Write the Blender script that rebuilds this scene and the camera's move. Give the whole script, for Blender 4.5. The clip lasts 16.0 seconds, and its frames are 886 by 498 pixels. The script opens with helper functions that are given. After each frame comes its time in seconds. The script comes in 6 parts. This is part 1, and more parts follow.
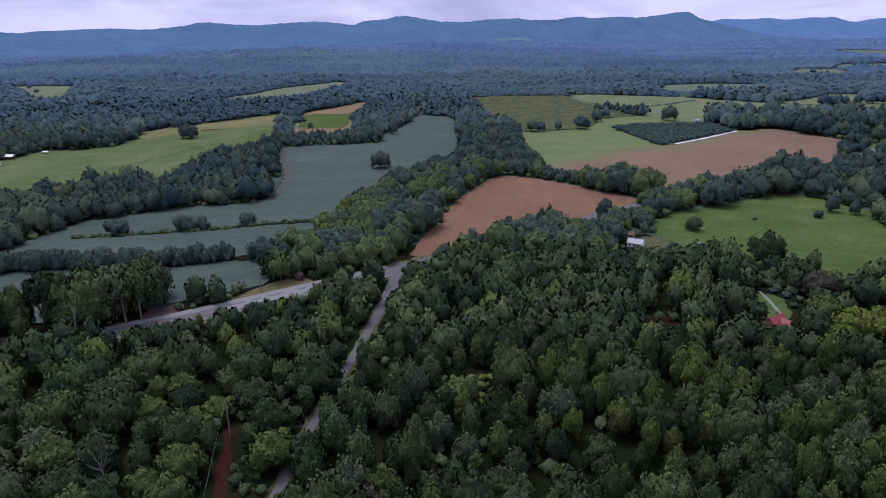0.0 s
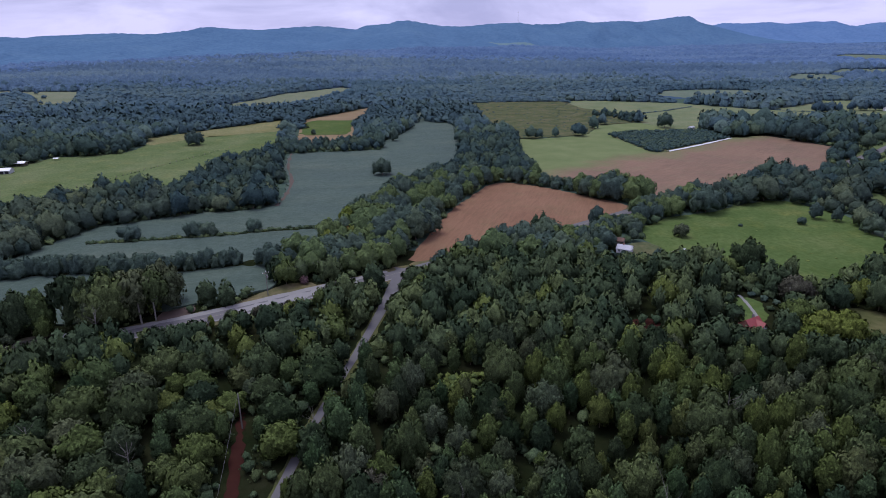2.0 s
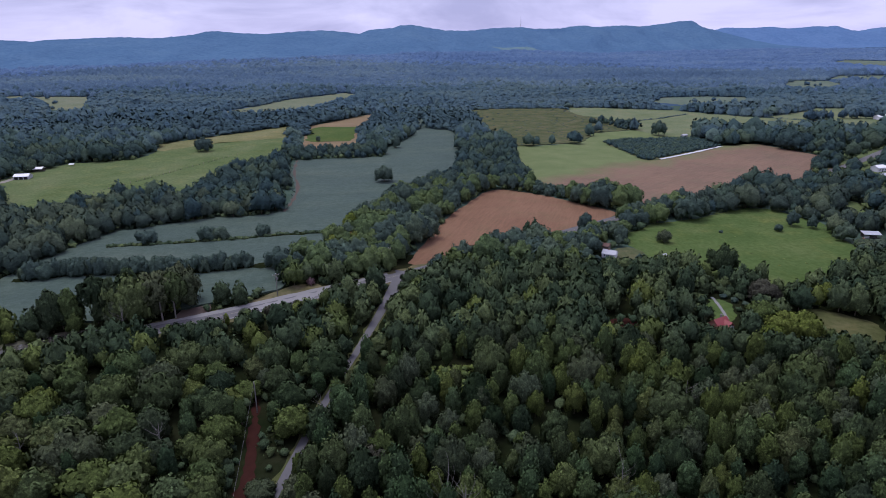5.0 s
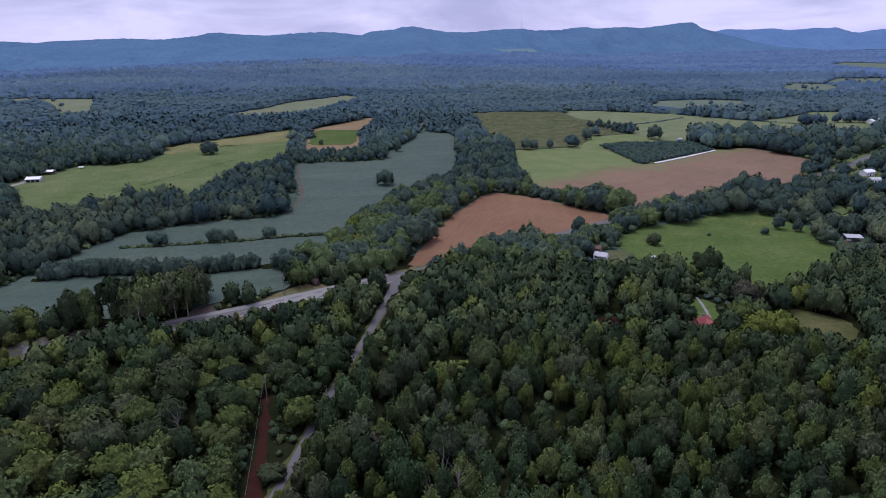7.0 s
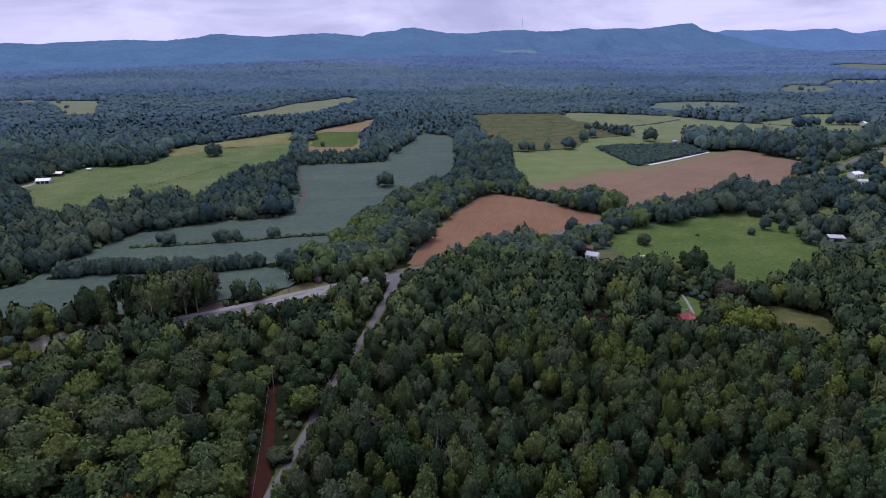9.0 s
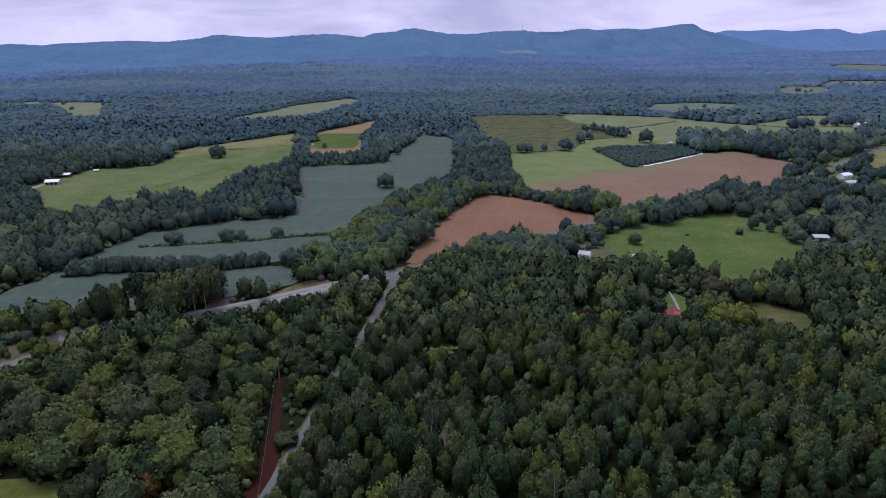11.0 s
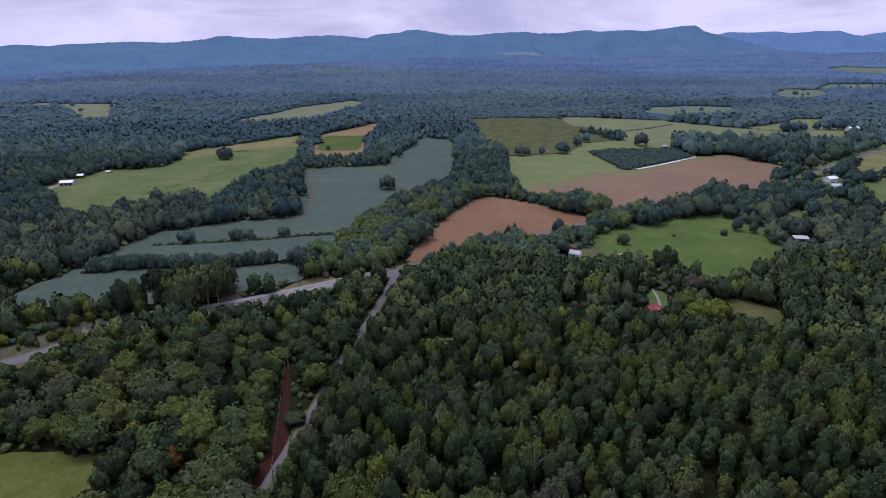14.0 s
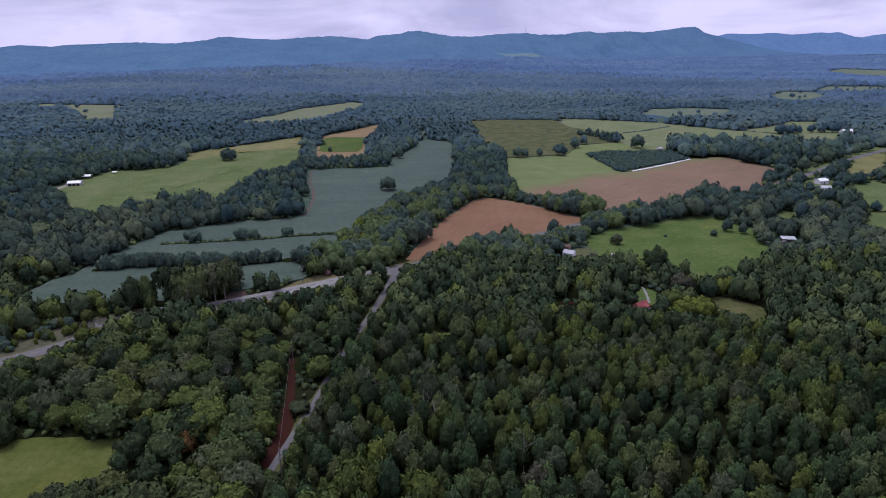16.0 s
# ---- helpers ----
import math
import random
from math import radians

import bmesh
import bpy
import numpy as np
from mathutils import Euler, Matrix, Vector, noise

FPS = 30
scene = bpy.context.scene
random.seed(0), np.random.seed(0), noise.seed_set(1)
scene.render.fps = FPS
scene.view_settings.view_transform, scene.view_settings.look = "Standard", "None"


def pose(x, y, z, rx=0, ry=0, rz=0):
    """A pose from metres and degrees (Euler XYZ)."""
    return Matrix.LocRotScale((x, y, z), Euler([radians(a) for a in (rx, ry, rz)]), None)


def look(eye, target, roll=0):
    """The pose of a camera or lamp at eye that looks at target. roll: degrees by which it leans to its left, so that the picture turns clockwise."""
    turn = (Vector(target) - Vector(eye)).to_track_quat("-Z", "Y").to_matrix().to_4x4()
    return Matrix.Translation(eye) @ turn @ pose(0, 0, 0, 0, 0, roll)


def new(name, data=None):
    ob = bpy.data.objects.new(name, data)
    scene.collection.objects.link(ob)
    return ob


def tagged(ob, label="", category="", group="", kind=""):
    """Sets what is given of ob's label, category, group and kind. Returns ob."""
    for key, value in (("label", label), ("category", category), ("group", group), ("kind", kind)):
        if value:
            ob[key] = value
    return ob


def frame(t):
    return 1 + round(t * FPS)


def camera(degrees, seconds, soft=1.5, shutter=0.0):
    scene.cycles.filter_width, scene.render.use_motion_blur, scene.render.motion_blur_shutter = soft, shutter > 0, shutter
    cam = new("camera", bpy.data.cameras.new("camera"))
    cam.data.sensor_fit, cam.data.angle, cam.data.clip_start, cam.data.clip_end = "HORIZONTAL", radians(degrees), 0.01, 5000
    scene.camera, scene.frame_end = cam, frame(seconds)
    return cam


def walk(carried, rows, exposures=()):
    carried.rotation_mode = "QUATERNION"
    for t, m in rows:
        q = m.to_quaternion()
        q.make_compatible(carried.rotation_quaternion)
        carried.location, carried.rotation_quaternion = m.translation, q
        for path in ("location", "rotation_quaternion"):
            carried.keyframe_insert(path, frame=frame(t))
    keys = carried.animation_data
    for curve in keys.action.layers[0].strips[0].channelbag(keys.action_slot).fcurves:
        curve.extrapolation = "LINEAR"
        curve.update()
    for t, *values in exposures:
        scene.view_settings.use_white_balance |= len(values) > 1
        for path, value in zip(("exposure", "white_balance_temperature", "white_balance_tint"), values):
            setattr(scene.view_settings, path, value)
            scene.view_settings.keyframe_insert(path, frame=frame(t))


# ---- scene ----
cam = camera(69.8, 16.0, soft=0.95)
PATH = [
    (0, (-5.643, -231.84, 86.501), (-5.585, -229.95, 85.849), -0.8),
    (0.5, (-5.213, -234.583, 87.737), (-5.157, -232.692, 87.088), -0.8),
    (1, (-5.032, -237.597, 89.071), (-4.976, -235.706, 88.424), -0.8),
    (1.5, (-4.533, -240.618, 90.375), (-4.479, -238.725, 89.731), -0.8),
    (2, (-4.291, -243.661, 91.67), (-4.238, -241.768, 91.027), -0.8),
    (2.5, (-4.123, -246.743, 92.882), (-4.07, -244.849, 92.241), -0.7),
    (3, (-4.032, -249.51, 93.92), (-3.98, -247.616, 93.281), -0.7),
    (3.5, (-3.717, -252.831, 95.27), (-3.666, -250.936, 94.632), -0.7),
    (4, (-3.013, -256.109, 96.348), (-2.964, -254.213, 95.712), -0.7),
    (6.5, (-1.475, -271.708, 102.624), (-1.434, -269.811, 101.989), -0.6),
    (7, (-1.197, -274.934, 103.694), (-1.156, -273.037, 103.06), -0.6),
    (7.5, (-1.009, -278.059, 104.722), (-0.969, -276.162, 104.089), -0.6),
    (8, (-0.597, -281.178, 105.755), (-0.557, -279.282, 105.122), -0.6),
    (8.5, (-0.192, -284.308, 106.644), (-0.154, -282.411, 106.011), -0.6),
    (9, (0.221, -287.326, 107.459), (0.259, -285.429, 106.826), -0.6),
    (11.5, (2.048, -302.232, 111.818), (2.081, -300.335, 111.185), -0.6),
    (12, (2.358, -305.268, 112.638), (2.39, -303.371, 112.006), -0.5),
    (12.5, (2.868, -308.4, 113.602), (2.898, -306.503, 112.969), -0.5),
    (13, (3.346, -311.639, 114.792), (3.373, -309.742, 114.159), -0.5),
    (13.5, (3.795, -314.739, 115.715), (3.822, -312.842, 115.082), -0.5),
    (14, (3.855, -317.561, 116.339), (3.882, -315.664, 115.707), -0.5),
    (14.5, (4.144, -320.381, 117.212), (4.17, -318.484, 116.58), -0.4),
    (15, (4.434, -323.396, 118.022), (4.46, -321.498, 117.391), -0.4),
    (15.5, (4.598, -326.291, 118.898), (4.624, -324.393, 118.267), -0.4),
    (16, (5.004, -329.498, 119.71), (5.029, -327.6, 119.079), -0.4),
]
walk(cam, [(t, look(eye, target, roll)) for t, eye, target, roll in PATH], [(0, 0.0, 6300, 10), (4, 0.0, 6320, 10), (9, 0.0, 6400, 10), (16, 0.0, 6500, 10)])

# ---------------------------------------------------------------- world, sun
SUN_EL, SUN_AZ = radians(66), radians(320)
world = bpy.data.worlds.new("overcast_sky")
world.use_nodes = True
scene.world = world
wt = world.node_tree
wt.nodes.clear()


def wnode(kind, **values):
    n = wt.nodes.new(kind)
    for k, v in values.items():
        n.inputs[k].default_value = v
    return n


w_out, w_bg = wnode("ShaderNodeOutputWorld"), wnode("ShaderNodeBackground", Strength=1.0)
w_sky = wnode("ShaderNodeTexSky")
w_sky.sky_type, w_sky.sun_disc = "NISHITA", False
w_sky.sun_elevation, w_sky.sun_rotation = SUN_EL, SUN_AZ
w_dim = wnode("ShaderNodeMixRGB", Fac=1.0, Color2=(0.09, 0.09, 0.09, 1))
w_dim.blend_type = "MULTIPLY"
w_co, w_map = wnode("ShaderNodeTexCoord"), wnode("ShaderNodeMapping", Scale=(3.4, 3.4, 11.0))
w_noise = wnode("ShaderNodeTexNoise", Scale=1.1, Detail=7.0, Roughness=0.55, Distortion=0.6)
w_ramp = wnode("ShaderNodeValToRGB")
w_ramp.color_ramp.elements[0].position, w_ramp.color_ramp.elements[0].color = 0.38, (0.455, 0.455, 0.79, 1)
w_ramp.color_ramp.elements[1].position, w_ramp.color_ramp.elements[1].color = 0.62, (0.775, 0.75, 1.15, 1)
w_mix = wnode("ShaderNodeMixRGB", Fac=0.9)
wt.links.new(w_co.outputs["Generated"], w_map.inputs["Vector"])
wt.links.new(w_map.outputs["Vector"], w_noise.inputs["Vector"])
wt.links.new(w_noise.outputs["Fac"], w_ramp.inputs["Fac"])
wt.links.new(w_sky.outputs["Color"], w_dim.inputs["Color1"])
wt.links.new(w_dim.outputs["Color"], w_mix.inputs["Color1"])
wt.links.new(w_ramp.outputs["Color"], w_mix.inputs["Color2"])
# an overcast sky is brighter and greyer overhead than at the horizon
w_sep, w_up, w_gain = wnode("ShaderNodeSeparateXYZ"), wnode("ShaderNodeMapRange"), wnode("ShaderNodeMixRGB", Fac=1.0)
for k, v in (("From Min", 0.05), ("From Max", 1.0), ("To Min", 0.0), ("To Max", 1.0)):
    w_up.inputs[k].default_value = v
w_gain.blend_type = "MULTIPLY"
wt.links.new(w_co.outputs["Generated"], w_sep.inputs[0])
wt.links.new(w_sep.outputs[2], w_up.inputs["Value"])
wt.links.new(w_mix.outputs["Color"], w_gain.inputs["Color1"])
w_over = wnode("ShaderNodeMixRGB", Color1=(1, 1, 1, 1), Color2=(1.58, 1.58, 1.50, 1))
wt.links.new(w_up.outputs["Result"], w_over.inputs["Fac"])
wt.links.new(w_over.outputs["Color"], w_gain.inputs["Color2"])
wt.links.new(w_gain.outputs["Color"], w_bg.inputs["Color"])
wt.links.new(w_bg.outputs["Background"], w_out.inputs["Surface"])

sun = new("sun", bpy.data.lights.new("sun", "SUN"))
sun.data.energy, sun.data.angle, sun.data.color = 2.1, radians(26), (0.98, 0.98, 1.0)
sun.matrix_world = look((-140, 160, 490), (0, 0, 0))


# ---------------------------------------------------------------- materials
class Mat:
    """A small builder of node materials; positions are in metres."""

    def __init__(self, name, rough=0.9, spec=0.2, metal=0.0):
        self.m = bpy.data.materials.new(name)
        self.m.use_nodes = True
        self.t = self.m.node_tree
        self.b = self.t.nodes["Principled BSDF"]
        self.b.inputs["Roughness"].default_value = rough
        self.b.inputs["Specular IOR Level"].default_value = spec
        self.b.inputs["Metallic"].default_value = metal
        self.co = self.t.nodes.new("ShaderNodeNewGeometry")

    def link(self, a, b):
        self.t.links.new(a, b)

    def node(self, kind, **values):
        n = self.t.nodes.new(kind)
        for k, v in values.items():
            n.inputs[k].default_value = v
        return n

    def at(self, scale=(1, 1, 1), turn=0.0):
        n = self.node("ShaderNodeMapping", Scale=tuple(1 / s for s in scale), Rotation=(0, 0, radians(turn)))
        n.vector_type = "TEXTURE"
        self.link(self.co.outputs["Position"], n.inputs["Vector"])
        return n.outputs["Vector"]

    def noise(self, scale, detail=4.0, stretch=(1, 1, 1), turn=0.0, rough=0.55):
        n = self.node("ShaderNodeTexNoise", Scale=scale, Detail=detail, Roughness=rough)
        self.link(self.at(stretch, turn), n.inputs["Vector"])
        return n.outputs["Fac"]

    def wave(self, scale, turn, distort=2.0, dscale=0.3):
        n = self.node("ShaderNodeTexWave", Scale=scale, Distortion=distort, Detail=2.0)
        n.inputs["Detail Scale"].default_value = dscale
        self.link(self.at((1, 1, 1), turn), n.inputs["Vector"])
        return n.outputs["Fac"]

    def ramp(self, fac, *stops):
        n = self.node("ShaderNodeValToRGB")
        e = n.color_ramp.elements
        while len(e) < len(stops):
            e.new(0.5)
        for i, (p, c) in enumerate(stops):
            e[i].position, e[i].color = p, (*c, 1)
        self.link(fac, n.inputs["Fac"])
        return n.outputs["Color"]

    def mix(self, fac, a, b, mode="MIX"):
        n = self.node("ShaderNodeMixRGB")
        n.blend_type = mode
        for slot, v in (("Fac", fac), ("Color1", a), ("Color2", b)):
            if isinstance(v, (int, float)):
                n.inputs[slot].default_value = v
            elif isinstance(v, tuple):
                n.inputs[slot].default_value = (*v, 1)
            else:
                self.link(v, n.inputs[slot])
        return n.outputs["Color"]

    def math(self, op, a, b=0.0):
        n = self.node("ShaderNodeMath")
        n.operation = op
        for i, v in enumerate((a, b)):
            if isinstance(v, (int, float)):
                n.inputs[i].default_value = v
            else:
                self.link(v, n.inputs[i])
        return n.outputs[0]

    def done(self, colour, bump=None, strength=0.4, distance=0.2):
        if isinstance(colour, tuple):
            self.b.inputs["Base Color"].default_value = (*colour, 1)
        else:
            self.link(colour, self.b.inputs["Base Color"])
        if bump is not None:
            n = self.node("ShaderNodeBump", Strength=strength, Distance=distance)
            self.link(bump, n.inputs["Height"])
            self.link(n.outputs["Normal"], self.b.inputs["Normal"])
        return self.m


def plain(name, colour, rough=0.8, spec=0.3, metal=0.0, vary=0.25, scale=1.5):
    """One colour with stains at two scales."""
    m = Mat(name, rough, spec, metal)
    dark = tuple(c * (1 - vary) for c in colour)
    c = m.mix(m.noise(scale, 6), dark, colour)
    c = m.mix(m.math("MULTIPLY", m.noise(scale * 7, 3), 0.4), c, dark)
    return m.done(c, m.noise(scale * 9, 3), 0.2, 0.02)


def leaf_material(name, stops, shade=0.36, grain=3.0, gap=0.75, own=True):
    """Foliage: a hue for each tree, a shade for each spray of leaves; own: trees that are objects of their own."""
    m = Mat(name, 0.9, 0.03)
    info, tint = m.node("ShaderNodeObjectInfo"), m.node("ShaderNodeAttribute")
    tint.attribute_name = "tint"
    hue = m.math("FRACT", m.math("ADD", info.outputs["Random"], tint.outputs["Fac"])) if own else tint.outputs["Fac"]
    c = m.ramp(hue, *[(p, tuple(v * g for v, g in zip(col, (1.17, 1.15, 1.26)))) for p, col in stops])
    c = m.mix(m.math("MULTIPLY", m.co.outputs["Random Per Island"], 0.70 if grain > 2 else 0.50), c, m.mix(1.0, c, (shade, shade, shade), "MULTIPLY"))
    c = m.mix(m.math("MULTIPLY", m.noise(0.8, 3), 0.35), c, m.mix(1.0, c, (1.5, 1.4, 1.1), "MULTIPLY"))
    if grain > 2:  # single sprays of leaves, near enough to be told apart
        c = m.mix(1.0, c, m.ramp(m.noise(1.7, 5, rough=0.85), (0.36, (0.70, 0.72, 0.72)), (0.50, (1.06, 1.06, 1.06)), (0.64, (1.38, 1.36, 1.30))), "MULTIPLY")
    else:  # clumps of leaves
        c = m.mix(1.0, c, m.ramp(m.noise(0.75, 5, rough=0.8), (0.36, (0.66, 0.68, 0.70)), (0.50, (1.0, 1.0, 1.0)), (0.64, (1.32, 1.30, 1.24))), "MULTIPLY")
    # Dark flecks paint the shade of gaps between leaves into the colour.
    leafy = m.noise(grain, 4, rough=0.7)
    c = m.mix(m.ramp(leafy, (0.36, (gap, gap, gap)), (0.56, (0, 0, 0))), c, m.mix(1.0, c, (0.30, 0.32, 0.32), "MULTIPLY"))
    return m.done(c, leafy, 0.9, 0.9 / grain)


def grass_material(name, low, mid, high, turn=20.0, clump=0.03):
    m = Mat(name, 0.95, 0.0)
    c = m.ramp(m.noise(clump, 6, rough=0.6), (0.3, low), (0.5, mid), (0.72, high))
    c = m.mix(m.ramp(m.noise(0.5, 5, (1, 0.7, 1), turn, 0.7), (0.38, (0, 0, 0)), (0.66, (0.75, 0.75, 0.75))), c, m.mix(1.0, c, (0.62, 0.66, 0.58), "MULTIPLY"))
    c = m.mix(m.ramp(m.noise(0.045, 6, rough=0.7), (0.50, (0, 0, 0)), (0.74, (0.6, 0.6, 0.6))), c, m.mix(1.0, c, (1.15, 0.94, 0.85), "MULTIPLY"))
    c = m.mix(m.ramp(m.noise(0.09, 6, rough=0.65), (0.52, (0, 0, 0)), (0.7, (0.5, 0.5, 0.5))), c, m.mix(1.0, c, (1.5, 1.35, 1.3), "MULTIPLY"))
    return m.done(c, m.noise(1.6, 4), 0.7, 0.3)


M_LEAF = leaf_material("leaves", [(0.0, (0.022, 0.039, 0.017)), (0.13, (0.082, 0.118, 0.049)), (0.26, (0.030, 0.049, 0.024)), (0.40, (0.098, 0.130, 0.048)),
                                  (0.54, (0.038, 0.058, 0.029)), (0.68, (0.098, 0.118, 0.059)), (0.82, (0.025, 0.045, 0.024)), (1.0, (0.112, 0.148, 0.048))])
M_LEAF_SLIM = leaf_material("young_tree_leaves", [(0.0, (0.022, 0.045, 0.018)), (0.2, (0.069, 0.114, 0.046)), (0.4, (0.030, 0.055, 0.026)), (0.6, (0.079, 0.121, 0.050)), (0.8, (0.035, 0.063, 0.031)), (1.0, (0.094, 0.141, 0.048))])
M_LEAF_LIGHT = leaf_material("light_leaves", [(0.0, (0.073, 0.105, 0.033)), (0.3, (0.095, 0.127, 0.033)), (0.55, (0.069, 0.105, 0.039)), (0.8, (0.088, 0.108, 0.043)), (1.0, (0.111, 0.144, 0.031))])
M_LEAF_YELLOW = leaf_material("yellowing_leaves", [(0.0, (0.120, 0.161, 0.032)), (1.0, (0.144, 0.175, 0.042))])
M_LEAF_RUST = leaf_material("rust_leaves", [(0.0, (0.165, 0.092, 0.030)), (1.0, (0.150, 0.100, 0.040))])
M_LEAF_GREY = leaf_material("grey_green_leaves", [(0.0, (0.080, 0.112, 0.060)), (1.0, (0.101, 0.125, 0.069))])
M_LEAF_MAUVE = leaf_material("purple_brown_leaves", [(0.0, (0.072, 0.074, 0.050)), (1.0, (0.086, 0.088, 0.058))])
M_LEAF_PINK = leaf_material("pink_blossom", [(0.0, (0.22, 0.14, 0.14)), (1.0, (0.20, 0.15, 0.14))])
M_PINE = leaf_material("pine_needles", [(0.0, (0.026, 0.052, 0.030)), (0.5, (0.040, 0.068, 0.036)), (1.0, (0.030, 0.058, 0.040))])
# Aerial haze is put into these leaf colours, bluer for farther woods.
M_LEAF_FAR = leaf_material("far_hazed_leaves", [(0.0, (0.057, 0.100, 0.169)), (0.5, (0.068, 0.116, 0.185)), (1.0, (0.083, 0.133, 0.193))], 0.90, 0.12, 0.15, False)
M_LEAF_WOODS = leaf_material("valley_hazed_leaves", [(0.0, (0.047, 0.081, 0.117)), (0.5, (0.060, 0.099, 0.133)), (1.0, (0.079, 0.120, 0.136))], 0.85, 0.3, 0.25, False)
M_LEAF_HAZE = leaf_material("haze_blued_leaves", [(0.0, (0.036, 0.066, 0.080)), (0.5, (0.047, 0.080, 0.090)), (1.0, (0.064, 0.097, 0.092))], 0.85, 0.8, 0.25, False)
# Mid-distance leaves: lifted, slightly blue base colours stand in for haze.
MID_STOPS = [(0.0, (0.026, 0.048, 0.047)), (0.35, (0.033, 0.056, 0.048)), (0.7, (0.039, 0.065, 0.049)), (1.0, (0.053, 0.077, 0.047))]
# The nearest far belt: a weaker haze tint in the leaf colour.
M_LEAF_BELT = leaf_material("belt_hazed_leaves", [(0.0, (0.036, 0.063, 0.068)), (0.5, (0.046, 0.076, 0.074)), (1.0, (0.064, 0.097, 0.074))], 0.9, 0.9, 0.10, False)
M_LEAF_MID = leaf_material("hazed_edge_leaves", MID_STOPS, 0.88, 1.1, 0.12, False)
M_LEAF_HEDGE = leaf_material("hazed_hedgerow_leaves", [(0.0, (0.046, 0.073, 0.059)), (0.4, (0.061, 0.094, 0.067)), (0.6, (0.053, 0.083, 0.065)), (1.0, (0.076, 0.108, 0.065))], 0.75, 1.4, 0.28)
M_LEAF_COPSE = leaf_material("hazed_copse_leaves", [(0.0, (0.027, 0.044, 0.034)), (0.3, (0.039, 0.058, 0.043)), (0.6, (0.048, 0.070, 0.047)), (0.85, (0.064, 0.086, 0.052)), (1.0, (0.084, 0.108, 0.054))], 0.75, 1.4, 0.25, False)
M_LEAF_HEDGE_LIGHT = leaf_material("light_hedgerow_leaves", [(0.0, (0.077, 0.116, 0.048)), (1.0, (0.099, 0.138, 0.051))], 0.75, 1.4, 0.35)
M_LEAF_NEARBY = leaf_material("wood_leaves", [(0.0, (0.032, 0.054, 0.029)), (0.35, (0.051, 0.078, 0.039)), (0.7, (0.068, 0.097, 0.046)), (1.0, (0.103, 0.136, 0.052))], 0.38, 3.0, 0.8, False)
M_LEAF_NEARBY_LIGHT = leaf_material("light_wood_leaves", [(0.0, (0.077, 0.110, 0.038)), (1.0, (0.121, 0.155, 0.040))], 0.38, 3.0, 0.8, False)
M_BARK = plain("bark", (0.15, 0.12, 0.095), 0.95, 0.1, scale=3)
M_BARK_PALE = plain("pale_bark", (0.19, 0.18, 0.16), 0.95, 0.1, scale=3)
M_ASPHALT = plain("worn_asphalt", (0.122, 0.117, 0.118), 0.9, 0.2, vary=0.3, scale=0.35)
M_CONCRETE = plain("pale_concrete", (0.21, 0.205, 0.195), 0.9, 0.2, vary=0.25, scale=0.5)
M_LINE = plain("road_paint", (0.34, 0.31, 0.22), 0.8, 0.2, vary=0.4, scale=2)
M_GRAVEL = plain("pale_gravel", (0.27, 0.245, 0.21), 0.95, 0.1, vary=0.35, scale=0.8)
M_REDSOIL = plain("red_clay", (0.042, 0.013, 0.009), 0.95, 0.1, vary=0.5, scale=0.4)
M_CLAY = plain("trodden_clay", (0.112, 0.084, 0.068), 0.95, 0.1, vary=0.4, scale=0.5)
M_WHITE = plain("white_paint", (0.74, 0.74, 0.74), 0.6, 0.3, vary=0.12)
M_SHEET = plain("white_sheeting", (0.55, 0.55, 0.55), 0.45, 0.4, vary=0.1)
M_TIN = plain("galvanised_roof", (0.46, 0.47, 0.49), 0.45, 0.5, 0.2, vary=0.2)
M_REDROOF = plain("red_metal_roof", (0.27, 0.050, 0.048), 0.5, 0.4, vary=0.25)
M_BRICK = plain("brick", (0.30, 0.14, 0.10), 0.9, 0.2, vary=0.3)
M_RUSTY = plain("rusty_sheet_roof", (0.15, 0.085, 0.065), 0.8, 0.3, vary=0.4)
M_TIMBER = plain("weathered_timber", (0.20, 0.17, 0.14), 0.9, 0.2)
M_DARK = plain("dark_panel", (0.03, 0.03, 0.035), 0.9, 0.1)
M_ROOF_GREY = plain("grey_roofing", (0.46, 0.46, 0.48), 0.7, 0.3, vary=0.3)
M_STEEL = plain("steel", (0.4, 0.41, 0.43), 0.5, 0.5, 0.6)
M_GLASS = plain("window_glass", (0.05, 0.06, 0.07), 0.1, 0.6, vary=0.1)
M_WIRE = plain("cable", (0.16, 0.155, 0.155), 0.6, 0.3)


def water_material():
    m = Mat("pond_water", 0.12, 0.5)
    return m.done(m.mix(m.noise(0.12, 3), (0.045, 0.045, 0.035), (0.08, 0.075, 0.06)), m.noise(1.2, 3), 0.08, 0.05)


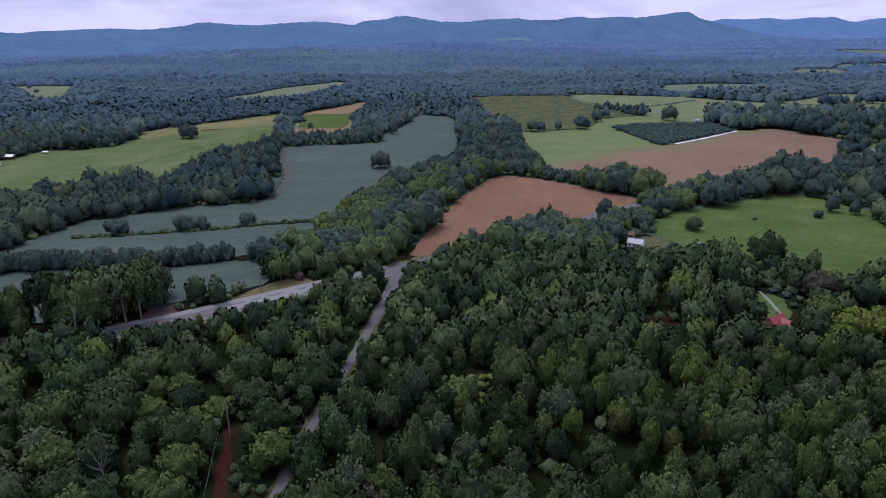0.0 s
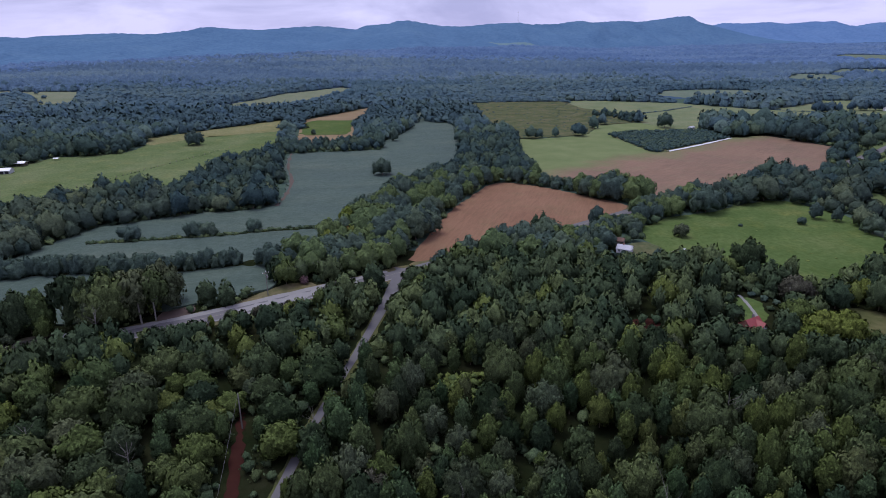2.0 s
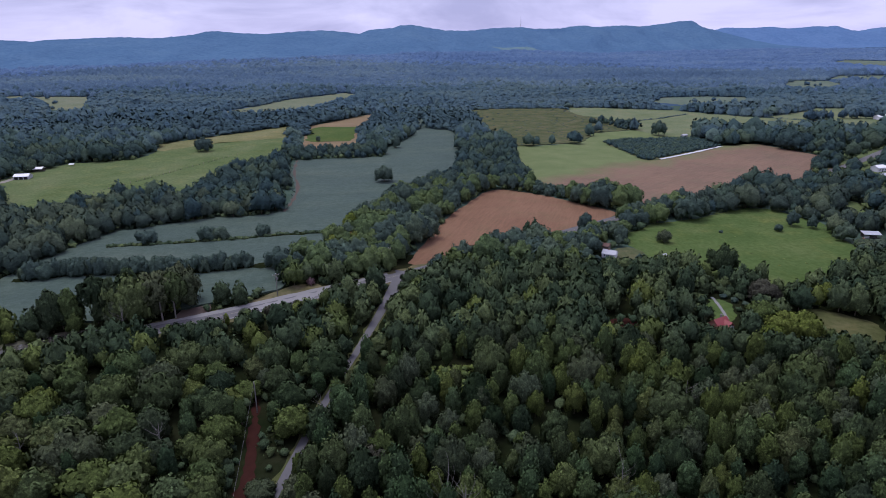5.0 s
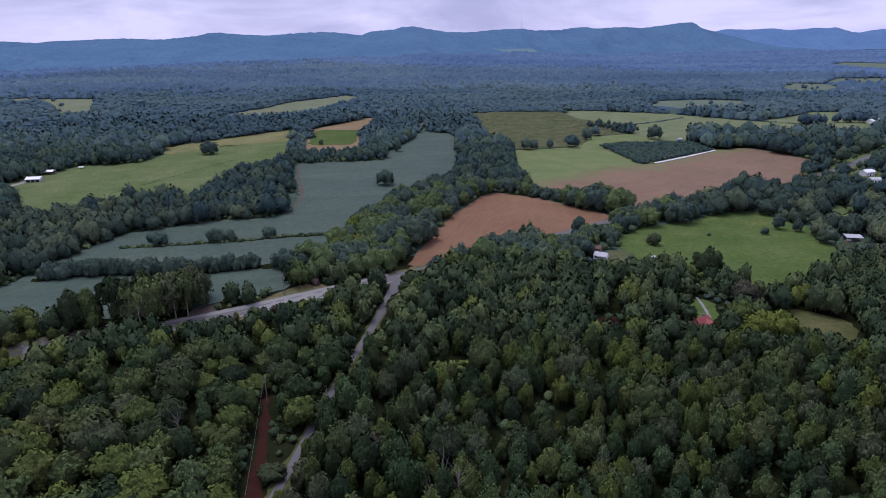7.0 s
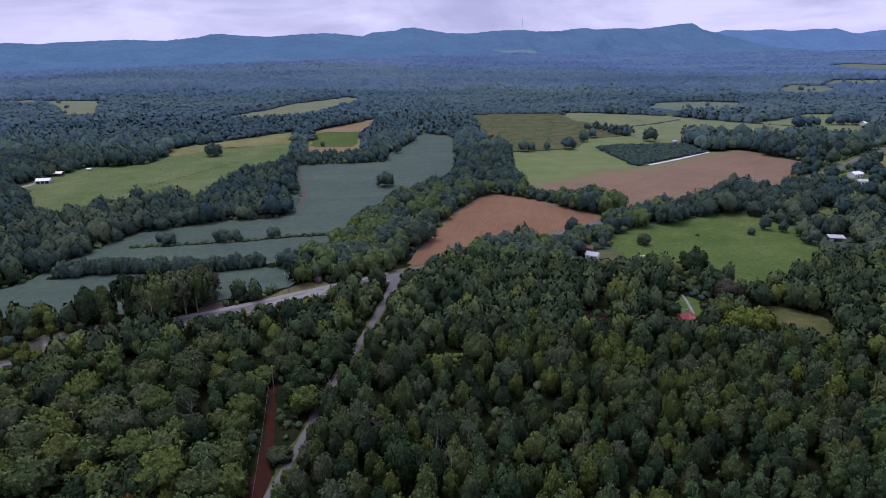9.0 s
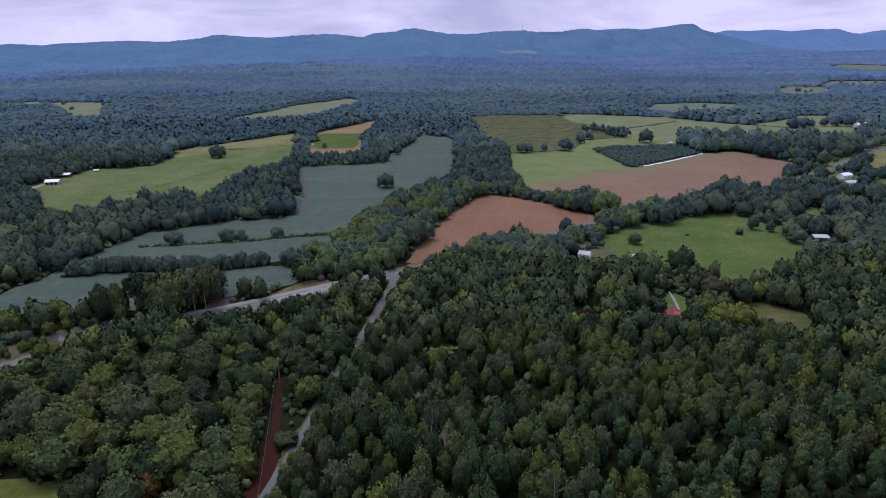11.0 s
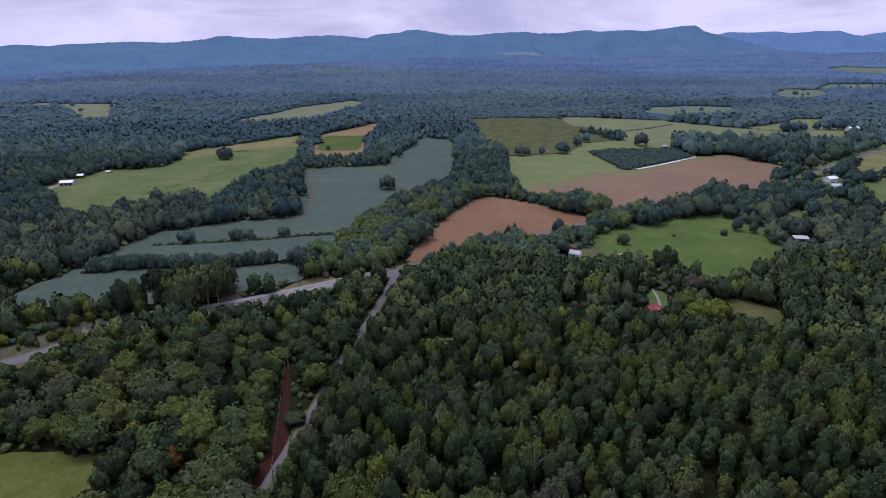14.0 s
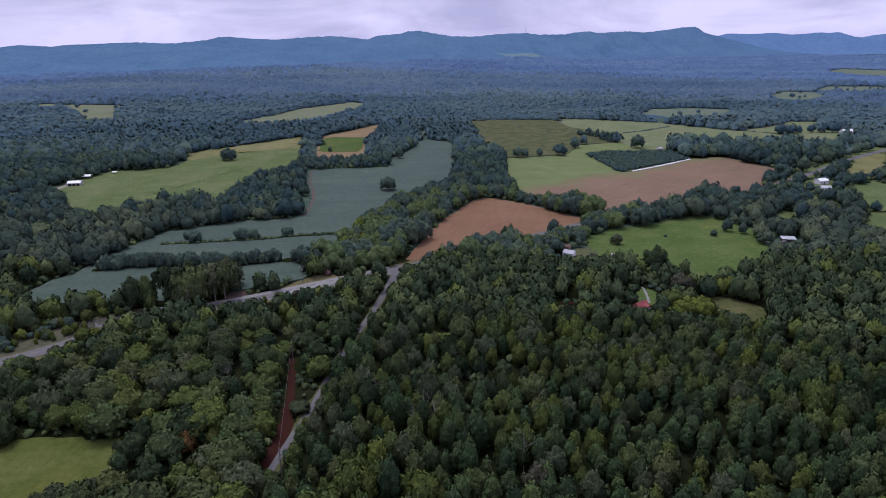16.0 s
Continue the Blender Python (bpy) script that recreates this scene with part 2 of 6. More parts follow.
def soil_material(name, a, b, turn, cover=None):
    """Ploughed or sprouting soil; cover: a line (x, y, direction) beyond which green seedlings thicken."""
    m = Mat(name, 0.95, 0.08)
    c = m.ramp(m.noise(0.022, 6, rough=0.6), (0.32, a), (0.68, b))
    c = m.mix(m.ramp(m.noise(0.14, 4, (1, 0.10, 1), turn + 5), (0.42, (0, 0, 0)), (0.66, (0.22, 0.22, 0.22))), c, m.mix(1.0, c, (0.70, 0.70, 0.70), "MULTIPLY"))
    c = m.mix(m.ramp(m.noise(0.8, 5, (1, 0.10, 1), turn), (0.38, (0, 0, 0)), (0.68, (0.45, 0.45, 0.45))), c, m.mix(1.0, c, (0.66, 0.66, 0.64), "MULTIPLY"))
    c = m.mix(m.ramp(m.noise(0.05, 6, rough=0.65), (0.50, (0, 0, 0)), (0.72, (0.55, 0.55, 0.55))), c, m.mix(1.0, c, (0.86, 1.08, 0.95), "MULTIPLY"))
    c = m.mix(m.ramp(m.noise(0.9, 4, rough=0.7), (0.5, (0, 0, 0)), (0.68, (0.5, 0.5, 0.5))), c, m.mix(1.0, c, (0.68, 0.74, 0.72), "MULTIPLY"))
    if cover:
        x, y, nx, ny, soft = cover
        sep = m.node("ShaderNodeSeparateXYZ")
        m.link(m.co.outputs["Position"], sep.inputs[0])
        d = m.math("ADD", m.math("MULTIPLY", m.math("SUBTRACT", sep.outputs[0], x), nx), m.math("MULTIPLY", m.math("SUBTRACT", sep.outputs[1], y), ny))
        d = m.math("ADD", m.math("DIVIDE", d, soft), m.math("MULTIPLY", m.math("SUBTRACT", m.noise(0.03, 5), 0.5), 2.2))
        g = m.ramp(m.noise(0.05, 6), (0.35, (0.095, 0.125, 0.046)), (0.65, (0.124, 0.148, 0.060)))
        f = m.ramp(d, (0.0, (0, 0, 0)), (1.0, (1, 1, 1)))
        c = m.mix(f, c, g)
    return m.done(c, m.noise(1.3, 4), 0.6, 0.25)


def crop_material():
    m = Mat("soybean_leaves", 0.85, 0.1)
    c = m.ramp(m.noise(0.018, 7, (1, 1.6, 1), 15, 0.62), (0.30, (0.053, 0.077, 0.064)), (0.5, (0.061, 0.088, 0.069)), (0.74, (0.080, 0.103, 0.076)))
    c = m.mix(m.ramp(m.noise(0.10, 5, (0.12, 1, 1), 12), (0.44, (0, 0, 0)), (0.68, (0.35, 0.35, 0.35))), c, m.mix(1.0, c, (0.66, 0.70, 0.68), "MULTIPLY"))
    c = m.mix(m.ramp(m.noise(0.03, 6, (0.5, 1, 1), 12), (0.64, (0, 0, 0)), (0.80, (0.5, 0.5, 0.5))), c, (0.105, 0.115, 0.074))
    c = m.mix(m.ramp(m.noise(0.55, 5, (0.6, 1, 1), 12, 0.7), (0.40, (0, 0, 0)), (0.66, (0.75, 0.75, 0.75))), c, m.mix(1.0, c, (0.60, 0.64, 0.62), "MULTIPLY"))
    c = m.mix(m.ramp(m.noise(1.7, 3, rough=0.7), (0.52, (0, 0, 0)), (0.7, (0.5, 0.5, 0.5))), c, m.mix(1.0, c, (1.4, 1.35, 1.25), "MULTIPLY"))
    return m.done(c, m.noise(1.5, 4), 0.9, 0.4)


M_WATER = water_material()
M_SOY = crop_material()
M_SOIL = soil_material("red_brown_soil", (0.158, 0.086, 0.051), (0.203, 0.116, 0.069), -20)
M_SPROUT = soil_material("sprouting_soil", (0.154, 0.103, 0.071), (0.193, 0.123, 0.082), -52, (165, 215, -0.55, 0.83, 34.0))
M_STRIP = soil_material("stubble_soil", (0.171, 0.117, 0.064), (0.208, 0.152, 0.085), -62)
M_GRASS = grass_material("pasture_grass", (0.057, 0.090, 0.028), (0.074, 0.109, 0.036), (0.104, 0.130, 0.048))
M_GRASS_L = grass_material("grazed_grass", (0.079, 0.110, 0.043), (0.101, 0.131, 0.057), (0.131, 0.150, 0.075))
M_DRY = grass_material("dry_grass", (0.130, 0.130, 0.056), (0.159, 0.158, 0.076), (0.189, 0.178, 0.093))
M_PALE = grass_material("pale_meadow_grass", (0.114, 0.142, 0.074), (0.138, 0.161, 0.090), (0.167, 0.178, 0.106))
M_SCRUB = grass_material("scrub_growth", (0.056, 0.072, 0.036), (0.083, 0.092, 0.047), (0.115, 0.107, 0.064), clump=0.06)
M_LUSH = grass_material("green_crop", (0.059, 0.088, 0.032), (0.070, 0.102, 0.034), (0.091, 0.112, 0.044))
# Copies of the meadow and dry grass, dulled and blued for distance haze.
M_PALE_FAR = grass_material("haze_paled_far_grass", (0.095, 0.128, 0.094), (0.116, 0.146, 0.110), (0.138, 0.160, 0.126))
M_DRY_FAR = grass_material("haze_paled_dry_grass", (0.125, 0.144, 0.088), (0.142, 0.160, 0.104), (0.159, 0.173, 0.120))
M_OLIVE = grass_material("olive_meadow_grass", (0.066, 0.082, 0.022), (0.082, 0.097, 0.028), (0.104, 0.112, 0.038), clump=0.08)
M_FALLOW = grass_material("brownish_meadow_grass", (0.064, 0.072, 0.028), (0.080, 0.084, 0.035), (0.100, 0.096, 0.044), clump=0.06)
M_VERGE = grass_material("verge_grass", (0.087, 0.087, 0.038), (0.112, 0.102, 0.053), (0.149, 0.124, 0.074), clump=0.2)
M_FLATS = grass_material("weedy_sand", (0.055, 0.062, 0.036), (0.080, 0.080, 0.052), (0.135, 0.122, 0.098), clump=0.12)
# Near-black base colour, so gaps under the crowns read as deep shade.
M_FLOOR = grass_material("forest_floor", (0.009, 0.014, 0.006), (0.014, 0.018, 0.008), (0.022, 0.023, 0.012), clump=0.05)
# Haze painted into the floor: lifted at mid distance, bluer beyond.
M_FLOOR_MID = grass_material("haze_lifted_floor", (0.045, 0.073, 0.057), (0.057, 0.088, 0.068), (0.075, 0.104, 0.073), clump=0.05)
M_FLOOR_FAR = grass_material("far_hazed_floor", (0.037, 0.068, 0.105), (0.050, 0.083, 0.125), (0.065, 0.100, 0.140), clump=0.01)


# ---------------------------------------------------------------- mesh helpers
def mesh_of(name, verts, faces, *mats, index=None, smooth=False, tint=None):
    me = bpy.data.meshes.new(name)
    me.from_pydata(np.asarray(verts).tolist(), [], np.asarray(faces).tolist() if isinstance(faces, np.ndarray) else faces)
    for m in mats:
        me.materials.append(m)
    if index is not None:
        me.polygons.foreach_set("material_index", np.asarray(index, dtype=np.int32))
    if smooth:
        me.polygons.foreach_set("use_smooth", np.ones(len(me.polygons), dtype=bool))
    if tint is not None:
        me.attributes.new("tint", "FLOAT", "POINT").data.foreach_set("value", np.asarray(tint, dtype=np.float32))
    me.update()
    return me


def part(name, bm, material, parent=None, label=""):
    """Links a bmesh as one mesh object under a thing or under a part."""
    bmesh.ops.recalc_face_normals(bm, faces=bm.faces)
    me = bpy.data.meshes.new(name)
    bm.to_mesh(me)
    bm.free()
    me.materials.append(material)
    ob = new(name, me)
    ob.parent = parent
    return tagged(ob, label)


def thing(name, x, y, z=0.0, turn=0.0, label="", category="", group=""):
    ob = new(name)
    ob.matrix_world = pose(x, y, z, 0, 0, turn)
    ob.empty_display_size = 0.5
    return tagged(ob, label, category, group)


def box(bm, x0, y0, z0, x1, y1, z1, bevel=0.0):
    r = bmesh.ops.create_cube(bm, size=1.0, matrix=Matrix.Translation(((x0 + x1) / 2, (y0 + y1) / 2, (z0 + z1) / 2)) @ Matrix.Diagonal((x1 - x0, y1 - y0, z1 - z0, 1)))
    if bevel:
        edges = list({e for v in r["verts"] for e in v.link_edges})
        bmesh.ops.bevel(bm, geom=edges, offset=bevel, segments=1, affect="EDGES")
    return bm


def boxed(*args, **kw):
    return box(bmesh.new(), *args, **kw)


def rod(bm, a, b, r0, r1, sides=7):
    a, b = Vector(a), Vector(b)
    m = Matrix.Translation((a + b) / 2) @ (b - a).to_track_quat("Z", "Y").to_matrix().to_4x4()
    bmesh.ops.create_cone(bm, cap_ends=True, segments=sides, radius1=r0, radius2=r1, depth=(b - a).length, matrix=m)
    return bm


def smooth_line(pts, times=2, closed=True):
    p = np.array(pts, float)
    for _ in range(times):
        q = np.roll(p, -1, 0) if closed else p[1:]
        s = p if closed else p[:-1]
        r = np.stack([s * 0.75 + q * 0.25, s * 0.25 + q * 0.75], 1).reshape(-1, 2)
        p = r if closed else np.vstack([p[:1], r, p[-1:]])
    return p


def ragged(pts, step=4.0, size=0.8, times=2, seed=0):
    """A field's outline with softened corners and a slightly uneven edge."""
    p = []
    for a, b in zip(np.array(pts, float), np.roll(np.array(pts, float), -1, 0)):
        n = max(1, int(np.hypot(*(b - a)) / 14))
        p += [a + (b - a) * i / n for i in range(n)]
    p, out = smooth_line(p, times), []
    for a, b in zip(p, np.roll(p, -1, 0)):
        n = max(1, int(np.hypot(*(b - a)) / step))
        out += [a + (b - a) * i / n for i in range(n)]
    rng = np.random.default_rng(seed)
    return np.array(out) + rng.normal(0, size, (len(out), 2))


def slab(name, outline, z, material, label, category, depth=0.0, kind="structure"):
    bm = bmesh.new()
    f = bm.faces.new([bm.verts.new((x, y, z)) for x, y in outline])
    if f.normal.z < 0 or sum(a[0] * b[1] - b[0] * a[1] for a, b in zip(outline, np.roll(outline, -1, 0))) < 0:
        f.normal_flip()
    if depth:
        edges = list(bm.edges)
        r = bmesh.ops.extrude_edge_only(bm, edges=edges)
        for v in r["geom"]:
            if isinstance(v, bmesh.types.BMVert):
                v.co.z -= depth
    bmesh.ops.triangulate(bm, faces=list(bm.faces))
    me = bpy.data.meshes.new(name)
    bm.to_mesh(me)
    bm.free()
    me.materials.append(material)
    return tagged(new(name, me), label, category, kind=kind)


def ribbon(name, line, half, z, material, label, category, parent=None, crown=0.05, wobble=0.0, offset=0.0, gaps=None):
    """A strip of road, verge or track along a line, slightly cambered."""
    p = smooth_line(line, 3, False)
    rng = np.random.default_rng(len(p))
    d = np.gradient(p, axis=0)
    nrm = np.stack([-d[:, 1], d[:, 0]], 1) / np.hypot(d[:, 0], d[:, 1])[:, None]
    p = p + nrm * offset
    half = half if np.ndim(half) else np.full(len(p), float(half))
    half = np.interp(np.linspace(0, 1, len(p)), np.linspace(0, 1, len(half)), half) + rng.normal(0, wobble, len(p)) if wobble or len(half) != len(p) else half
    v, f = [], []
    for (x, y), (nx, ny), h in zip(p, nrm, half):
        for s, dz in ((-1, 0), (-0.5, crown * 0.75), (0, crown), (0.5, crown * 0.75), (1, 0)):
            v.append((x + nx * h * s, y + ny * h * s, z + dz))
    for i in range(len(p) - 1):
        if gaps and i % gaps[0] >= gaps[1]:
            continue
        for k in range(4):
            a = i * 5 + k
            f.append((a + 1, a, a + 5, a + 6))
    ob = new(name, mesh_of(name, v, f, material, smooth=True))
    ob.parent = parent
    return tagged(ob, label, category, kind="" if parent else "structure")


def inside(poly, x, y):
    """Which of the points lie inside the polygon."""
    hit = np.zeros(len(x), bool)
    for (ax, ay), (bx, by) in zip(poly, np.roll(poly, -1, 0)):
        if ay == by:
            continue
        cross = (ay > y) != (by > y)
        hit ^= cross & (x < (bx - ax) * (y - ay) / (by - ay) + ax)
    return hit


def away(line, x, y):
    """Each point's distance from a line of points."""
    d = np.full(len(x), 1e9)
    line = np.asarray(line, float)
    for a, b in zip(line[:-1], line[1:]):
        ab = b - a
        t = np.clip(((x - a[0]) * ab[0] + (y - a[1]) * ab[1]) / (ab @ ab), 0, 1)
        d = np.minimum(d, np.hypot(x - a[0] - t * ab[0], y - a[1] - t * ab[1]))
    return d


# ---------------------------------------------------------------- plan of the land
SOY = [(-114, 274), (-40, 285), (-41, 324), (-24, 371), (-13, 434), (-18, 500), (-13, 559), (-3, 558), (-3, 465), (27, 441), (30, 399), (25, 220),
       (-6, 166), (-24, 138), (-38, 85), (-44, 61), (-49, 38), (-60, 20), (-64, -3), (-62, -17), (-91, -32), (-121, -44), (-158, -47), (-188, -47),
       (-198, -33), (-198, -21), (-190, -7), (-186, 23), (-172, 70), (-144, 86), (-128, 95), (-101, 98), (-89, 105), (-89, 132), (-94, 174), (-106, 216)]
PASTURE_L = [(-326, 202), (-322, 224), (-305, 280), (-287, 282), (-256, 295), (-252, 328), (-267, 377), (-162, 503), (-131, 282), (-147, 241), (-155, 195),
             (-158, 138), (-210, 128), (-226, 109), (-254, 113)]
DRY = [(-266, 377), (-163, 500), (-150, 408), (-208, 381), (-252, 331)]
STRIP_FAR = [(-311, 653), (-289, 665), (-257, 755), (-237, 842), (-195, 900), (-155, 964), (-127, 927), (-110, 754), (-144, 689), (-169, 630), (-209, 585), (-262, 573)]
STRIP_RED = [(-121, 345), (-131, 418), (-141, 494), (-66, 632), (-64, 565), (-76, 472), (-75, 432), (-72, 370), (-66, 340), (-92, 325)]
STRIP_GREEN = [(-122, 376), (-127, 402), (-134, 461), (-129, 488), (-80, 483), (-74, 470), (-79, 436), (-77, 378)]
SCRUB = [(55, 635), (94, 654), (192, 647), (193, 569), (223, 511), (240, 484), (222, 425), (173, 411), (155, 362), (145, 345), (79, 331), (67, 355), (58, 440)]
UPPER = [(193, 661), (240, 651), (337, 603), (352, 577), (405, 516), (453, 472), (431, 405), (349, 355), (275, 385), (255, 364), (237, 387), (223, 421),
         (240, 484), (223, 511), (193, 569)]
SPROUT = [(78, 328), (144, 341), (156, 362), (172, 407), (223, 425), (237, 387), (267, 363), (268, 315), (307, 326), (329, 259), (275, 183), (186, 129),
          (130, 93), (119, 97), (103, 132), (65, 173), (70, 241)]
ORCHARD = [(168, 346), (187, 356), (267, 363), (268, 315), (189, 252), (177, 253)]
BROWN = [(-13, 8), (-6, 38), (5, 74), (13, 101), (24, 123), (35, 150), (46, 158), (61, 149), (79, 131), (95, 111), (109, 94), (103, 84), (67, 58), (36, 38), (8, 16)]
PASTURE_R = [(97, 49), (120, 67), (150, 79), (176, 94), (196, 99), (205, 76), (216, 62), (202, 42), (206, 25), (182, -13), (162, -18), (143, -36), (138, -28),
             (134, -17), (127, -24), (110, -11), (97, 10)]
YARD_W = [(78, 7), (85, 26), (97, 31), (101, 18), (90, 4)]
YARD_R = [(100, -52), (103, -42), (107, -36), (111, -36), (114, -41), (112, -47), (110, -53), (106, -58), (99, -57)]
MEADOW = [(137, -46), (145, -48), (155, -58), (157, -64), (150, -74), (144, -77), (138, -74), (135, -66), (137, -56)]
MEADOW_L = [(-160, -166), (-132, -158), (-123, -155), (-113, -154), (-100, -158), (-91, -153), (-85, -174), (-92, -181), (-100, -186), (-102, -193), (-135, -205)]
FAR_FIELDS = [
    ("dry_grass", [(-735, 890), (-696, 884), (-677, 847), (-712, 847)]),
    ("dry_grass", [(-675, 870), (-588, 860), (-545, 842), (-540, 782), (-478, 651), (-523, 646), (-585, 751)]),
    ("pale", [(-407, 583), (-403, 632), (-388, 604), (-387, 560)]),
    ("pale", [(343, 721), (380, 789), (460, 798), (515, 772), (477, 688), (372, 669)]),
    ("meadow", [(418, 523), (485, 565), (527, 606), (571, 602), (519, 526), (583, 555), (538, 463), (523, 471), (446, 359), (406, 366)]),
    ("pale", [(712, 1030), (790, 1130), (849, 1103), (824, 1013), (723, 919), (697, 949)]),
    ("pale", [(888, 1168), (977, 1271), (1091, 1250), (1078, 1172), (976, 1099)]),
    ("pale", [(1389, 1958), (1527, 2116), (1632, 1939), (1406, 1674), (1341, 1762)]),
    ("pale", [(566, 825), (616, 897), (656, 904), (612, 841)]),
    ("tan", [(434, 308), (493, 345), (402, 215), (363, 207)]),
    ("grazed", [(357, 192), (402, 190), (335, 88), (319, 110)]),
    ("grazed", [(312, 101), (340, 110), (290, 30), (276, 46)]),
    ("grazed", [(250, 106), (263, 110), (241, 66), (226, 60)]),
]
ROAD = [(-215, -140), (-172, -109), (-161, -101), (-151, -92), (-144, -83), (-124, -66), (-102, -53), (-87, -46), (-71, -37), (-52, -25), (-31, -13), (-18, -5), (-5, 4), (35, 31),
        (66, 53), (92, 72), (113, 87), (150, 108), (220, 138), (330, 220), (418, 298), (500, 358), (700, 480)]
SIDE = [(-11, 1), (-16, -12), (-20, -38), (-26, -71), (-29, -85), (-34, -112), (-37.5, -139), (-41.8, -161), (-46.5, -190), (-54, -240), (-60, -330)]
LANE = [(-52.8, -101), (-51, -108), (-48, -124), (-45.5, -138), (-44, -153), (-45, -176)]
DRIVE = [(109, -34), (108.7, -39), (107.5, -47), (106, -54)]
TRACK = [(-345, 160), (-322, 189), (-316, 204), (-314, 221)]
ROUGH = [(262, 62), (345, 92), (420, 210), (520, 330), (490, 420), (440, 385), (345, 262), (300, 190), (262, 120)]
POND = [(-158, -80), (-150, -75), (-141, -72), (-131, -63), (-114, -55), (-122, -50), (-140, -60), (-156, -70)]
FLATS = [(-190, -118), (-168, -76), (-150, -62), (-126, -50), (-110, -56), (-124, -68), (-142, -84), (-165, -106)]
HEDGE_A = [(-163, 44), (-138, 47), (-121, 50), (-101, 53), (-81, 59), (-52, 63)]
HEDGE_B = [(-182, -2), (-163, 4), (-149, 5), (-124, 4), (-102, 6), (-84, 11), (-70, 12)]

OPEN = [SOY, PASTURE_L, STRIP_FAR, STRIP_RED, SCRUB, UPPER, SPROUT, BROWN, PASTURE_R, YARD_W, YARD_R, MEADOW, MEADOW_L, POND, [(-3, -100), (14, -102), (15, -86), (-2, -84)]] + [f for _, f in FAR_FIELDS] + [[(-78, -40), (-67, -20), (-54, -9), (-46, -16), (-60, -28)], FLATS]
OPEN_LINES = [(ROAD[:5], 7.5), (ROAD[4:8], 5.0), (ROAD[7:15], 6.5), (ROAD[14:20], 4.0), (ROAD[19:], 8.0), (SIDE[:4], 3.4), (SIDE[3:5], 2.8), (SIDE[4:], 2.4), (LANE[:3], 2.2), (LANE[2:], 2.8), (DRIVE, 3.0), (TRACK, 5.0), ([(-114, 274), (-107, 216), (-94.5, 174), (-89.5, 132), (-90, 106)], 3.6)]


SPOTS = [(-93, -33, 6), (-91, -40, 5), (220.5, 36, 9), (82.5, 16, 7), (100, -62, 5.5), (104, 9, 4)]  # x, y, radius: room round trees that stand out


def is_open(x, y):
    o = np.zeros(len(x), bool)
    for sx, sy, r in SPOTS:
        o |= np.hypot(x - sx, y - sy) < r
    for p in OPEN:
        o |= inside(p, x, y)
    for line, w in OPEN_LINES:
        o |= away(line, x, y) < w
    return o


# young growth only, rising away from these spots towards the south: x, y, half width, height to begin with
LOW_GROWTH = [(-71, -165, 4), (-64, -162, 3), (-92, -47, 7), (-80, -43, 8), (-70, -37, 8), (-62, -31, 8), (-54, -26, 8), (-56, -18, 9), (-172, -109, 8), (-160, -100, 7), (-151, -91, 8), (-144, -84, 6), (100, -60, 7.5), (127, -41, 6, 4.0), (120, -71, 10, 3.0), (104, -42, 6), (110, -34, 8), (113, -45, 8), (140, -66, 12), (148, -72, 8), (-134, -74, 8, 7.0), (-125, -66, 8, 8.0), (-116, -61, 8, 8.0), (82, 15, 8), (88, 15, 7),
              (95, 18, 8), (70, 56, 9), (95, 75, 8), (221, 35, 15), (137, -58, 9), (68, -57, 7), (-6, 4, 6), (-16, -12, 6), (-19, -25, 5), (-21, -42, 4.5), (-24, -60, 4), (-27, -80, 4), (-33, 185, 10), (-8, 200, 9), (8, 225, 9), (249, 90, 11), (350, 165, 13), (336, 138, 10), (297, 68, 9), (327, 182, 7), (395, 240, 11), (430, 300, 12), (465, 325, 12), (214, 34, 5)]


def cap_height(x, y, h):
    """Trees just south of the roads, houses and yards are young and low."""
    for tx, ty, w, *low in LOW_GROWTH:
        u = np.array([0 - tx, -285 - ty])
        slope = 102 / np.hypot(*u)
        u = u / np.hypot(*u)
        along = (x - tx) * u[0] + (y - ty) * u[1]
        across = np.abs(-(x - tx) * u[1] + (y - ty) * u[0])
        h = np.where((along > -1) & (along < 55) & (across < w), np.minimum(h, (low[0] if low else 1.2) + slope * np.maximum(along, 0)), h)
    # along the side road and the clay strip the growth is low on the eastern edge, and stands close on the western
    for line, gap, rise in ((SIDE, 2.2, 3.0), (LANE, 2.8, 1.8)):
        p = np.array(line, float)[::-1]
        d = away(line, x, y)
        east = x > np.interp(y, p[:, 1], p[:, 0])
        rise = np.where(y > -80, 1.6, rise)
        low = np.where(east, 1.0 + 0.8 * rise + rise * np.maximum(d - gap, 0), 5.0 + 3.2 * np.maximum(d - 2.2, 0))
        h = np.where(d < 8, np.minimum(h, low), h)
    return h


def ease(v):
    v = np.clip(v, 0, 1)
    return v * v * (3 - 2 * v)


FOOT_X = [-2600, -1500, -1000, -300, 400, 1200, 2000]
FOOT_Y = [1150, 1350, 1450, 1750, 2500, 3250, 3600]  # where the ridge begins to rise


def land(x, y):
    """The valley's floor: level round the fields, rising towards the ridge in the north-west."""
    foot = np.interp(x, FOOT_X, FOOT_Y)
    top = np.interp(x, [-1500, -1000, -300, 400, 850], [18, 20, 36, 30, 0])
    shelf = 8 * ease((-400 - x) / 60) * ease((y - 540) / 80)
    return np.maximum(shelf, top * ease((y - 980) / (foot - 980)))


